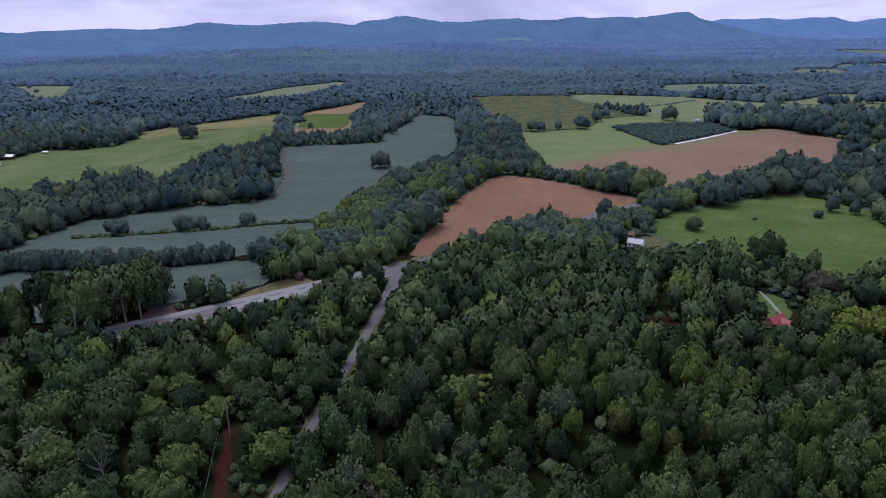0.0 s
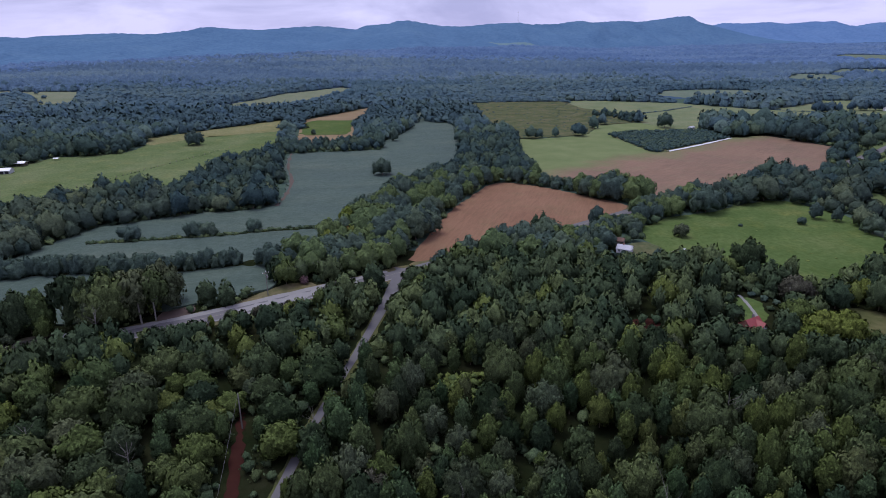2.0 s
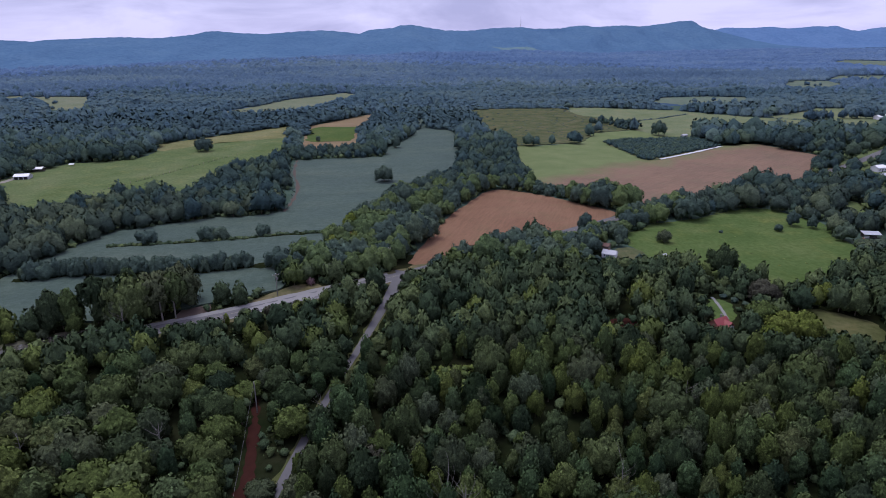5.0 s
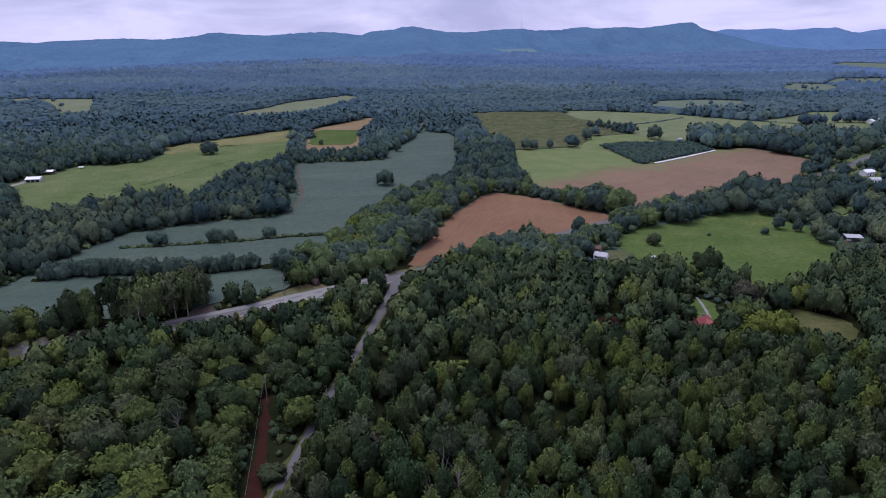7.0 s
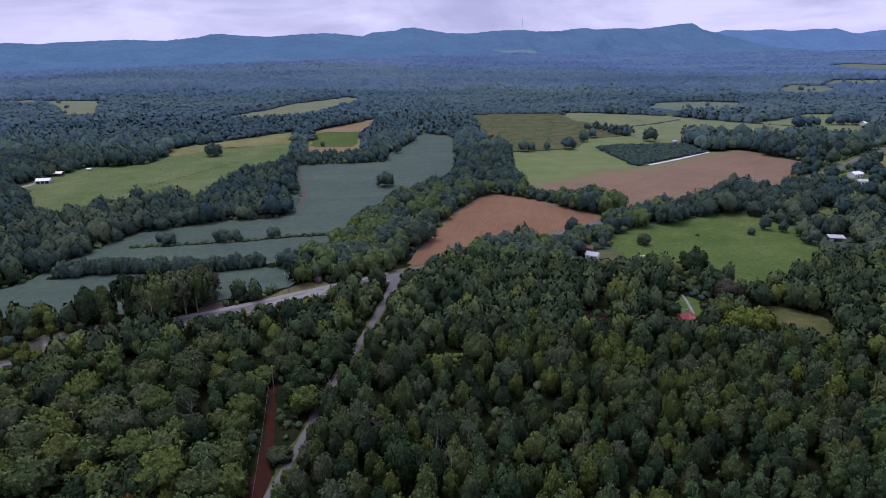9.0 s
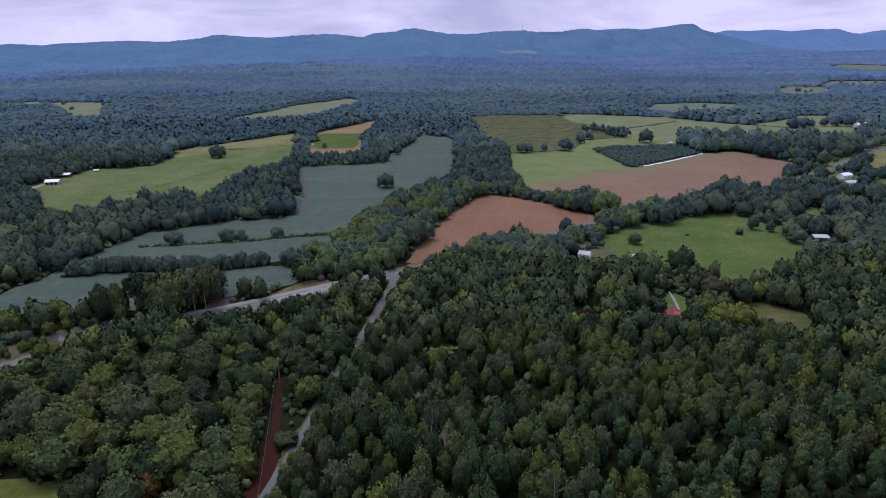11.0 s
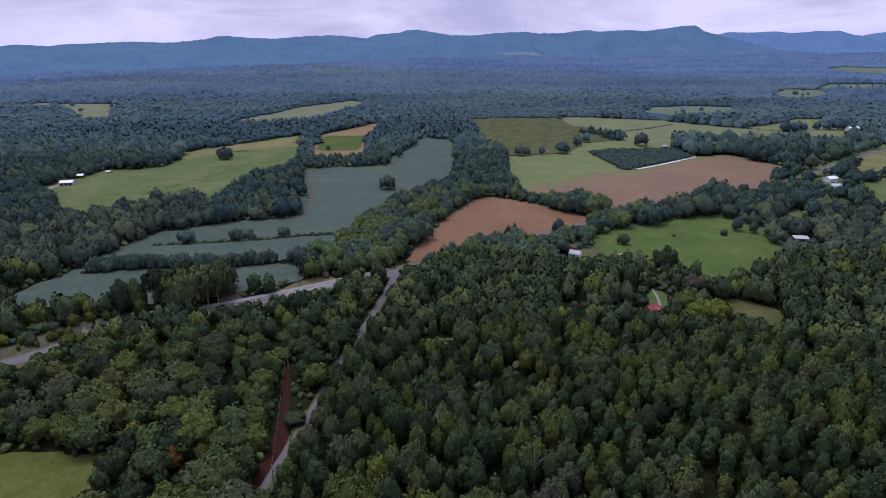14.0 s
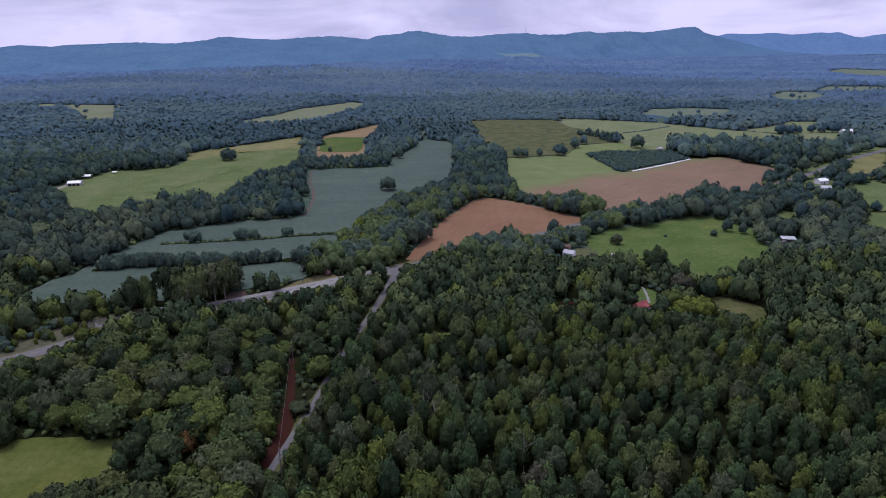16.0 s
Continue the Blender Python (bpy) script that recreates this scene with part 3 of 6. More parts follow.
# ---------------------------------------------------------------- ground, fields, roads
gx = np.concatenate([np.linspace(-4800, -2100, 10), np.arange(-2000, 2001, 50), np.linspace(2100, 4800, 10)])
gy = np.concatenate([np.linspace(-2500, -500, 5), np.linspace(-400, 450, 9), np.arange(500, 3700, 40), np.linspace(3800, 4890, 6)])
gX, gY = np.meshgrid(gx, gy)
gv = np.stack([gX.ravel(), gY.ravel(), land(gX.ravel(), gY.ravel())], 1)
gf = [(j * len(gx) + i, j * len(gx) + i + 1, (j + 1) * len(gx) + i + 1, (j + 1) * len(gx) + i) for j in range(len(gy) - 1) for i in range(len(gx) - 1)]
# floor colour steps with distance, so gaps in farther woods look hazed
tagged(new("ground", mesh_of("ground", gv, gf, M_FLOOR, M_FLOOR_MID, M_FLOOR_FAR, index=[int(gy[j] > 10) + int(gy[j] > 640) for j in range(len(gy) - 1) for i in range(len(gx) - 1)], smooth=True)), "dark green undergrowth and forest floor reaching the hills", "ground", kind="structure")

slab("field", ragged(SOY, 4, 0.7, seed=1), 0.75, M_SOY, "blue-green soybean field with terraced strips", "field", 0.75)
slab("field", ragged(PASTURE_L, 6, 1.0, seed=2), 0.08, M_GRASS_L, "green pasture behind a belt of woods", "field")
slab("field", ragged(DRY, 6, 1.5, seed=3), 0.16, M_DRY, "dry tan upper part of a pasture", "field")
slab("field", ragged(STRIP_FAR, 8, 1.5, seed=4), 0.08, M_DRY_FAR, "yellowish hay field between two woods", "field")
slab("field", ragged(STRIP_RED, 6, 0.8, 1, seed=5), 0.08, M_STRIP, "red-brown stubble strip beside a tree row", "field")
slab("field", ragged(STRIP_GREEN, 6, 1.0, 1, seed=6), 0.30, M_LUSH, "bright green crop within the stubble strip", "field", 0.2)
slab("field", ragged(SCRUB, 6, 1.2, seed=7), 0.5, M_SCRUB, "olive scrubby fallow field with low growth", "field", 0.5)
slab("field", ragged(UPPER, 8, 1.0, seed=8), 0.08, M_PALE, "pale green hay meadow", "field")
slab("field", ragged(SPROUT, 6, 0.8, 1, seed=9), 0.12, M_SPROUT, "red-brown soil turning green with seedlings", "field")
slab("field", ragged(ORCHARD, 4, 0.6, seed=10), 0.22, M_SCRUB, "dark weedy ground under a young planting", "field")
slab("field", ragged(BROWN, 4, 0.5, 1, seed=11), 0.12, M_SOIL, "bare red-brown ploughed field beside the road", "field")
slab("field", ragged(PASTURE_R, 5, 0.9, seed=12), 0.10, M_GRASS, "lush green pasture ringed by trees", "field")
slab("lawn", ragged(YARD_W, 3, 0.4, seed=13), 0.15, M_SCRUB, "mown lawn beside a white house", "lawn")
slab("lawn", ragged(YARD_R, 3, 0.4, seed=14), 0.13, M_GRASS, "mown lawn beside a red-roofed house", "lawn")
slab("field", ragged(MEADOW, 4, 0.6, seed=15), 0.10, M_FALLOW, "small olive meadow among the woods", "field")
slab("field", ragged(MEADOW_L, 3, 0.5, seed=16), 0.10, M_OLIVE, "smooth olive-green meadow at the wood's edge", "field")
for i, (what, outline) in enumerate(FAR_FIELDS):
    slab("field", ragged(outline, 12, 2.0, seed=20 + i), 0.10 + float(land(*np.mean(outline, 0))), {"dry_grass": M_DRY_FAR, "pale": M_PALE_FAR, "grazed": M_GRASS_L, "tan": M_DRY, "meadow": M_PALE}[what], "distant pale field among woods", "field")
slab("field", ragged(ROUGH, 8, 2.0, seed=43), 0.04, M_GRASS_L, "rough grass under scattered trees", "field")
slab("flats", ragged(FLATS, 3, 0.6, seed=41), 0.055, M_FLATS, "dry sandy flats with weeds beside the pond", "flats")
slab("verge", ragged([(-80, -41), (-68, -20), (-54, -8), (-44, -15), (-60, -27)], 3, 0.5, seed=42), 0.05, M_VERGE, "dry grassy verge beside the road", "verge")
slab("water", ragged(POND, 3, 0.5, seed=40), 0.09, M_WATER, "shallow brown pond beside the road", "pond")

ribbon("verge", ROAD[:20], 7.2, 0.03, M_VERGE, "dry grass verge along the road", "verge", wobble=0.5)
road = ribbon("road", ROAD, [3.9, 3.8, 3.6, 3.4, 3.4, 3.4], 0.20, M_ASPHALT, "grey two-lane country road", "road", crown=0.08)
ribbon("shoulder", ROAD[5:12], 1.5, 0.22, M_CONCRETE, "", "", road, 0.02, 0.25, offset=4.6)
ribbon("shoulder", ROAD[4:12], 0.5, 0.22, M_CONCRETE, "", "", road, 0.02, 0.05, offset=-4.1)
ribbon("patch", ROAD[8:11], 3.0, 0.215, M_CONCRETE, "pale worn patch", "", road, 0.08, 0.3)
ribbon("centre_line", ROAD[:18], 0.07, 0.292, M_LINE, "faded yellow line", "", road, 0.0)
ribbon("verge", SIDE, 2.2, 0.045, M_FALLOW, "grassy verge along the side road", "verge", wobble=0.5)
ribbon("side_road", SIDE, [7.5, 3.6, 2.1, 1.4, 1.1, 1.05, 1.15, 1.1, 1.1, 1.1, 1.1, 1.1], 0.24, M_ASPHALT, "narrow grey side road joining the main road", "road", crown=0.06)
ribbon("track", LANE, [0.5, 0.9, 1.5, 2.3, 2.6], 0.065, M_REDSOIL, "bare red clay strip under the power line", "track", wobble=0.5)
ribbon("driveway", DRIVE, 0.6, 0.16, M_CONCRETE, "pale concrete driveway to the red-roofed house", "driveway", wobble=0.1)
ribbon("track", TRACK, 3.0, 0.14, M_GRAVEL, "sandy farm track to the barns", "track", wobble=0.4)
ribbon("white_strip", [(190, 254), (223, 277), (267, 312)], 1.5, 0.5, M_SHEET, "white sheeting laid along the planting's edge", "sheeting", crown=0.3, wobble=0.2)
slab("bare_patch", ragged([(62, -53), (68, -50), (74, -55), (72, -63), (64, -62)], 2, 0.4, seed=50), 0.07, M_REDSOIL, "bare red clay clearing in the woods", "bare soil")
slab("bare_patch", ragged([(-98, -44), (-97, -30), (-93, -25), (-88, -28), (-86, -38), (-90, -45)], 2, 0.4, seed=51), 0.07, M_CLAY, "red clay entrance beside the road", "bare soil")
ribbon("field_edge", [(-112, 274), (-104, 216), (-91.5, 174), (-87.5, 132), (-88, 106)], 0.9, 0.82, M_CLAY, "eroded red clay edge of the soybean field", "bare soil", wobble=0.6)
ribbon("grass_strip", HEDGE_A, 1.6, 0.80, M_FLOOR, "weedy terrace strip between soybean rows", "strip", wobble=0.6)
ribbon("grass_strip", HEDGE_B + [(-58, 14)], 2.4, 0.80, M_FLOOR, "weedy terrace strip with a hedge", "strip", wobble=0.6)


# ---------------------------------------------------------------- hills
RNG_HILL = np.random.default_rng(5)


def hill(name, crest, crest_y, foot_y, material, label, rough=0.32, seed=0):
    """A wooded ridge: crest heights along x, the crest's and the foot's place across; spurs and gullies run down its near side."""
    cx, cz = np.array(crest, float).T
    xs = np.arange(cx[0], cx[-1] + 1, 11.0)
    top, y1s, y0s = np.interp(xs, cx, cz), np.interp(xs, *crest_y), np.interp(xs, *foot_y)
    base = land(xs, y0s) - 1.0
    us = np.concatenate([np.linspace(0, 1, 34), np.linspace(1.03, 1.25, 5)])
    v = []
    for u in us:
        for x, h, y0, y1, b in zip(xs, top, y0s, y1s, base):
            y = y0 + (y1 - y0) * u
            if u <= 1:
                spur = noise.noise(Vector((x * 0.0045 + seed, y * 0.0016, 0.3))) * 0.8 + noise.noise(Vector((x * 0.011, y * 0.004, 5.0 + seed))) * 0.5
                f = u ** 1.4 + spur * rough * math.sin(math.pi * u) * (1 - u * 0.3)
            else:
                f = 1 - 2.2 * (u - 1)
            bump = noise.noise(Vector((x * 0.06, y * 0.06, seed))) * 4.5 + noise.noise(Vector((x * 0.02, y * 0.02, seed))) * 2.0
            v.append((x, y, b + (h - b) * max(f, 0) + bump * (0.2 + 0.3 * min(1, max(f, 0))) + RNG_HILL.uniform(-1.1, 1.1)))
    n = len(xs)
    f = [(j * n + i, j * n + i + 1, (j + 1) * n + i + 1, (j + 1) * n + i) for j in range(len(us) - 1) for i in range(n - 1)]
    return tagged(new(name, mesh_of(name, v, f, material, smooth=True)), label, "hill", kind="structure")


def hill_material(name, a, b, c, clearing=None):
    m = Mat(name, 1.0, 0.0)
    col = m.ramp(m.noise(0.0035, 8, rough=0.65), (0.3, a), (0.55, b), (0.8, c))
    if clearing:
        # a felled, lighter green patch on the slope
        x, y, rx, ry = clearing
        sep = m.node("ShaderNodeSeparateXYZ")
        m.link(m.co.outputs["Position"], sep.inputs[0])
        u, v = (m.math("POWER", m.math("ABSOLUTE", m.math("DIVIDE", m.math("SUBTRACT", sep.outputs[i], p), r)), 2.0) for i, p, r in ((0, x, rx), (1, y, ry)))
        d = m.math("ADD", m.math("ADD", u, v), m.noise(0.008, 5))
        col = m.mix(m.ramp(d, (0.9, (0.75, 0.75, 0.75)), (1.25, (0, 0, 0))), col, (0.150, 0.215, 0.195))
    col = m.mix(m.math("MULTIPLY", m.noise(0.012, 5), 0.6), col, m.mix(1.0, col, (0.78, 0.84, 0.90), "MULTIPLY"))
    col = m.mix(m.ramp(m.noise(0.06, 4, rough=0.7), (0.42, (0, 0, 0)), (0.62, (0.8, 0.8, 0.8))), col, m.mix(1.0, col, (0.74, 0.79, 0.86), "MULTIPLY"))
    return m.done(col, m.noise(0.04, 5), 0.8, 12.0)


# Aerial haze is mixed into both hill colours, bluer on the far range.
M_HILL = hill_material("haze_blue_wooded_hill", (0.071, 0.131, 0.204), (0.086, 0.152, 0.228), (0.105, 0.176, 0.240), (440, 2790, 190, 150))
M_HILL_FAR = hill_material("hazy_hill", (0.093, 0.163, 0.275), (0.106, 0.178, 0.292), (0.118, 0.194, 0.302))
CREST = [(-2600, 90), (-1699, 97), (-1651, 103), (-1603, 101), (-1546, 96), (-1501, 102), (-1354, 108), (-1276, 111), (-1143, 104), (-1011, 117), (-965, 128), (-927, 132), (-865, 125),
         (-726, 117), (-653, 124), (-476, 132), (-399, 125), (-323, 115), (-266, 134), (-170, 140), (-128, 152), (-70, 156), (-12, 147), (109, 128), (237, 125), (370, 138), (552, 144),
         (619, 134), (808, 135), (867, 145), (966, 153), (1050, 143), (1286, 153), (1399, 144), (1628, 167), (1723, 178), (1804, 180), (1840, 165), (1880, 142), (2012, 114), (2257, 57), (2393, 29), (2600, 0)]
CREST_Y = ([-2600, -1699, -1276, -927, -476, -170, 109, 552, 966, 1628, 2000, 2600], [1750, 2321, 2571, 2721, 2921, 3096, 3286, 3571, 3821, 4196, 4310, 4400])
CREST_FAR = [(1700, 60), (1900, 90), (2137, 118), (2228, 137), (2400, 132), (2591, 139), (2700, 126), (2806, 131), (2911, 141), (2998, 136), (3061, 142), (3106, 129), (3175, 109), (3240, 104), (3324, 116), (3420, 127), (3900, 110)]
hill("hill_ridge", CREST, CREST_Y, (FOOT_X, FOOT_Y), M_HILL, "long wooded mountain ridge coloured blue for haze", seed=1)
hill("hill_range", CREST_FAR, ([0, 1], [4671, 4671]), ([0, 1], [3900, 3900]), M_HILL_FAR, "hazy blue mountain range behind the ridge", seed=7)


# ---------------------------------------------------------------- trees
def ico(sub):
    bm = bmesh.new()
    bmesh.ops.create_icosphere(bm, subdivisions=sub, radius=1.0)
    v = np.array([x.co[:] for x in bm.verts])
    f = np.array([[x.index for x in p.verts] for p in bm.faces])
    bm.free()
    return v, f


ICO = {i: ico(i) for i in (1, 2, 3, 4)}


def reach(d, centres, radii, stretch):
    """How far the crown reaches in the directions d: the outermost lobe met."""
    r = np.full(len(d), 0.25)
    for c, k in zip(centres, radii):
        b = d @ c
        q = b * b - c @ c + k * k
        r = np.maximum(r, np.where(q > 0, b + np.sqrt(np.maximum(q, 0)), 0))
    return r


def crown(shape, rng, sub, cards, size, lobes=0, full=0.0):
    """A crown of unit half-height 1 about its own middle: lobed mass and sprays of leaves."""
    n = lobes or {"round": 30, "oak": 42, "tall": 34, "slim": 24, "pine": 16, "bush": 14}[shape]
    centres, radii = [], []
    for i in range(n):
        a = i * 2.4 + rng.uniform(-0.5, 0.5)
        u = (i + 0.5) / n
        if shape == "slim":
            z = -0.75 + 1.55 * u
            w = 0.54 * (1 - max(0, z) ** 2.4 * 0.62) * (0.6 + 0.4 * min(1, (z + 1) / 0.4))
            centres.append((w * 0.55 * math.cos(a), w * 0.55 * math.sin(a), z))
            radii.append(w * rng.uniform(0.34, 0.54))
        elif shape == "pine":
            z = -0.8 + 1.7 * u
            w = 0.50 * (1 - u) + 0.10
            centres.append((w * 0.5 * math.cos(a), w * 0.5 * math.sin(a), z))
            radii.append(w * rng.uniform(0.55, 0.8))
        else:
            wide = {"round": 0.80, "oak": 1.12, "tall": 1.0, "bush": 1.05}[shape]
            z = -0.55 + 1.25 * u
            k = math.sqrt(max(0.02, 1 - max(0, z) ** 2)) * rng.uniform(0.66, 1.0)
            centres.append((wide * k * 0.84 * math.cos(a), wide * k * 0.84 * math.sin(a), z * 0.70))
            radii.append(wide * rng.uniform(0.20, 0.33) * (1.2 if lobes else 1.0) * (15 / n) ** (0.5 if lobes else 0.2))
    top = {"slim": 0.86, "pine": 0.9}.get(shape, 0.62)
    centres += [(0, 0, top), (0, 0, 0.1)]
    radii += [{"slim": 0.20, "pine": 0.12}.get(shape, 0.30), {"slim": 0.26, "pine": 0.26}.get(shape, 0.58 if lobes else 0.47)]
    centres, radii = np.array(centres), np.array(radii)
    v, f = ICO[sub]
    flat = np.array([1, 1, 1.0])
    d = v * flat
    r = reach(d, centres, radii, flat) * (1 + rng.normal(0, 0.045 if sub > 2 else 0.035, len(v)))
    core = d * (r * (full or (0.76 if cards > 400 else 0.88)))[:, None]
    fn = np.cross(core[f[:, 1]] - core[f[:, 0]], core[f[:, 2]] - core[f[:, 0]])
    cn = np.zeros_like(core)
    for c in range(3):
        np.add.at(cn, f[:, c], fn)
    cn /= np.linalg.norm(cn, axis=1)[:, None] + 1e-9
    verts, faces, normals = [core], [f], [cn]
    if cards:
        e = rng.normal(size=(cards * 2, 3))
        e /= np.linalg.norm(e, axis=1)[:, None]
        e = e[e[:, 2] > (-0.85 if full else -0.55) + 0.4 * rng.random(len(e))][:cards]
        k = len(e)
        far = reach(e, centres, radii, flat)
        p = e * far[:, None]
        gap = np.abs(np.linalg.norm(p[:, None, :] - centres[None], axis=2) - radii[None])
        lobe = gap.argmin(1)
        out = (p - centres[lobe]) / radii[lobe][:, None]
        p = e * (far * (1.02 - 0.12 * rng.random(k)))[:, None]
        nrm = out + rng.normal(0, 0.28, (k, 3))
        nrm /= np.linalg.norm(nrm, axis=1)[:, None]
        out = out * 0.6 + e * 0.6  # lobes stand out, the crown as a whole is lit from above
        # each spray is a folded pair of leaf fans that points up along the lobe and lifts at its tip
        up = np.array([0, 0, 1.0]) - nrm * nrm[:, 2:3]
        tang = up * 0.8 + np.cross(nrm, rng.normal(size=(k, 3))) * 0.75
        tang /= np.linalg.norm(tang, axis=1)[:, None] + 1e-6
        side = np.cross(nrm, tang)
        s = size * rng.uniform(0.6, 1.4, k)[:, None]
        q = [p - tang * s * 0.6 - nrm * s * 0.12, p + side * s * rng.uniform(0.4, 0.7, (k, 1)) + nrm * s * 0.10,
             p + tang * s * rng.uniform(0.6, 1.0, (k, 1)) + nrm * s * rng.uniform(*((-0.1, 0.12) if full > 0.91 else (0.0, 0.3) if full else (0.1, 0.55)), (k, 1)), p - side * s * rng.uniform(0.4, 0.7, (k, 1)) + nrm * s * 0.10]
        qn = [out - tang * 0.25, out + side * 0.35, out + tang * 0.45, out - side * 0.35]
        base = len(core) + 4 * np.arange(k)[:, None]
        verts.append(np.stack(q, 1).reshape(-1, 3))
        faces += [base + np.array([[0, 2, 1]]), base + np.array([[0, 3, 2]])]
        qn = np.stack(qn, 1).reshape(-1, 3) + rng.normal(0, 0.12, (4 * k, 3))
        normals.append(qn / np.linalg.norm(qn, axis=1)[:, None])
    return np.vstack(verts), np.vstack(faces), np.vstack(normals)


SHAPES = {  # crown height share, mean height
    "round": (0.95, 11.5), "oak": (0.95, 13.5), "tall": (0.62, 20.0), "slim": (0.95, 13.0), "pine": (0.80, 14.5), "bush": (0.98, 3.6)}
RNG = np.random.default_rng(11)


def tree_verts(shape, sub, cards, size, lobes=0, full=0.0):
    """Crown on a tree of height 1."""
    v, f, n = crown(shape, RNG, sub, cards, size, lobes, full)
    share = SHAPES[shape][0] if cards > 30 else 1.05
    lo, hi = v[:, 2].min(), v[:, 2].max()
    v = v * (share / (hi - lo))
    v[:, 2] += 1 - v[:, 2].max()
    return v, f, n


def trunk_bmesh(shape, height, rng, pale=False):
    bm = bmesh.new()
    r = height * 0.018
    lean = rng.uniform(-0.02, 0.02, 2) * height
    rod(bm, (0, 0, -0.2), (lean[0], lean[1], height * 0.45), r * 1.3, r * 0.8)
    rod(bm, (lean[0], lean[1], height * 0.44), (lean[0] * 1.5, lean[1] * 1.5, height * 0.85), r * 0.8, r * 0.25, 5)
    for i in range(5):
        a, z = rng.uniform(0, 6.28), height * rng.uniform(0.25, 0.6)
        l = height * rng.uniform(0.12, 0.22)
        rod(bm, (lean[0], lean[1], z), (lean[0] + l * math.cos(a), lean[1] + l * math.sin(a), z + l * 0.8), r * 0.45, r * 0.12, 5)
    return bm


# well detailed trees, each an object of its own, sharing meshes
def tree_model(shape, leaf, bark, cards, size, sub=2, lobes=0, full=0.0):
    """Crown and trunk meshes of a tree 1 m high, to be scaled."""
    v, f, n = tree_verts(shape, sub, cards, size, lobes, full)
    me = mesh_of("crown", v, f, leaf, smooth=True)
    me.normals_split_custom_set_from_vertices(n.tolist())
    bm = trunk_bmesh(shape, 1.0, RNG)
    for q in bm.verts:
        q.co.z = max(q.co.z, -0.02)
    tm = bpy.data.meshes.new("trunk")
    bm.to_mesh(tm)
    bm.free()
    tm.materials.append(bark)
    return me, tm


def plant(model, name, x, y, h, wide, label, category="tree", group="", turn=None, z=0.0):
    root = new(name)
    a = RNG.uniform(0, 360) if turn is None else turn
    wide *= 0.87
    root.matrix_world = pose(x, y, z, 0, 0, a) @ Matrix.Diagonal((h * wide, h * wide, h, 1))
    root.empty_display_size = 0.5
    tagged(root, label, category, group)
    for part_name, me in (("crown", model[0]), ("trunk", model[1])):
        ob = new(part_name, me)
        ob.parent = root
    return root


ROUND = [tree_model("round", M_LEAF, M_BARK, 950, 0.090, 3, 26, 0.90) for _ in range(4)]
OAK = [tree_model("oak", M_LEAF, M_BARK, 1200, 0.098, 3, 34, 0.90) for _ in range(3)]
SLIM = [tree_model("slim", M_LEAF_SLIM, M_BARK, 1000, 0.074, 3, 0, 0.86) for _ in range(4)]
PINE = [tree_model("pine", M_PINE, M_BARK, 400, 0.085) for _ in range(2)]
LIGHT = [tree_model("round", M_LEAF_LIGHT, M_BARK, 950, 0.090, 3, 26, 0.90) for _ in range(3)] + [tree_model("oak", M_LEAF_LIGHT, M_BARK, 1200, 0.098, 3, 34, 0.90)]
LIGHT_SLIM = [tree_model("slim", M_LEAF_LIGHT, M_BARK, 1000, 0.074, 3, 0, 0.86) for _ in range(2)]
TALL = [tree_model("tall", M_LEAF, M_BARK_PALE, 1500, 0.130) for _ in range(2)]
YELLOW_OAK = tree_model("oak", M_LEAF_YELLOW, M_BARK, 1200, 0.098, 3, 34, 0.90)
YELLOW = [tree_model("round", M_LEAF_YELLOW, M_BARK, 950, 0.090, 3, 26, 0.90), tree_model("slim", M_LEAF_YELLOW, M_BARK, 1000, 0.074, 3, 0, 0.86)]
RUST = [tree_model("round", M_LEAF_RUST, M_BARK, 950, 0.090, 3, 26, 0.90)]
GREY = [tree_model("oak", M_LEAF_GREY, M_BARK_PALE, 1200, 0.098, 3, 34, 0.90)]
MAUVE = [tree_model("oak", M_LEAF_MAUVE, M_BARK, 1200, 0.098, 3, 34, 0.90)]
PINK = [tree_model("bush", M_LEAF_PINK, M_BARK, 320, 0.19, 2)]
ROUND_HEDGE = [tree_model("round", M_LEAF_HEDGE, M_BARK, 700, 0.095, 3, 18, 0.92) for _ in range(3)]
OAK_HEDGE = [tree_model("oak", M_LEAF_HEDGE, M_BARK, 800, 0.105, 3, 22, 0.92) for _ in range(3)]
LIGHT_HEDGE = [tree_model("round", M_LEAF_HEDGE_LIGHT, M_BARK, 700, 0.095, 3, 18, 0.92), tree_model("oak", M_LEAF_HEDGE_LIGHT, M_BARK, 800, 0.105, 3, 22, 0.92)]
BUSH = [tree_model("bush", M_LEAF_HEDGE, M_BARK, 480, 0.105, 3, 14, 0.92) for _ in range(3)]

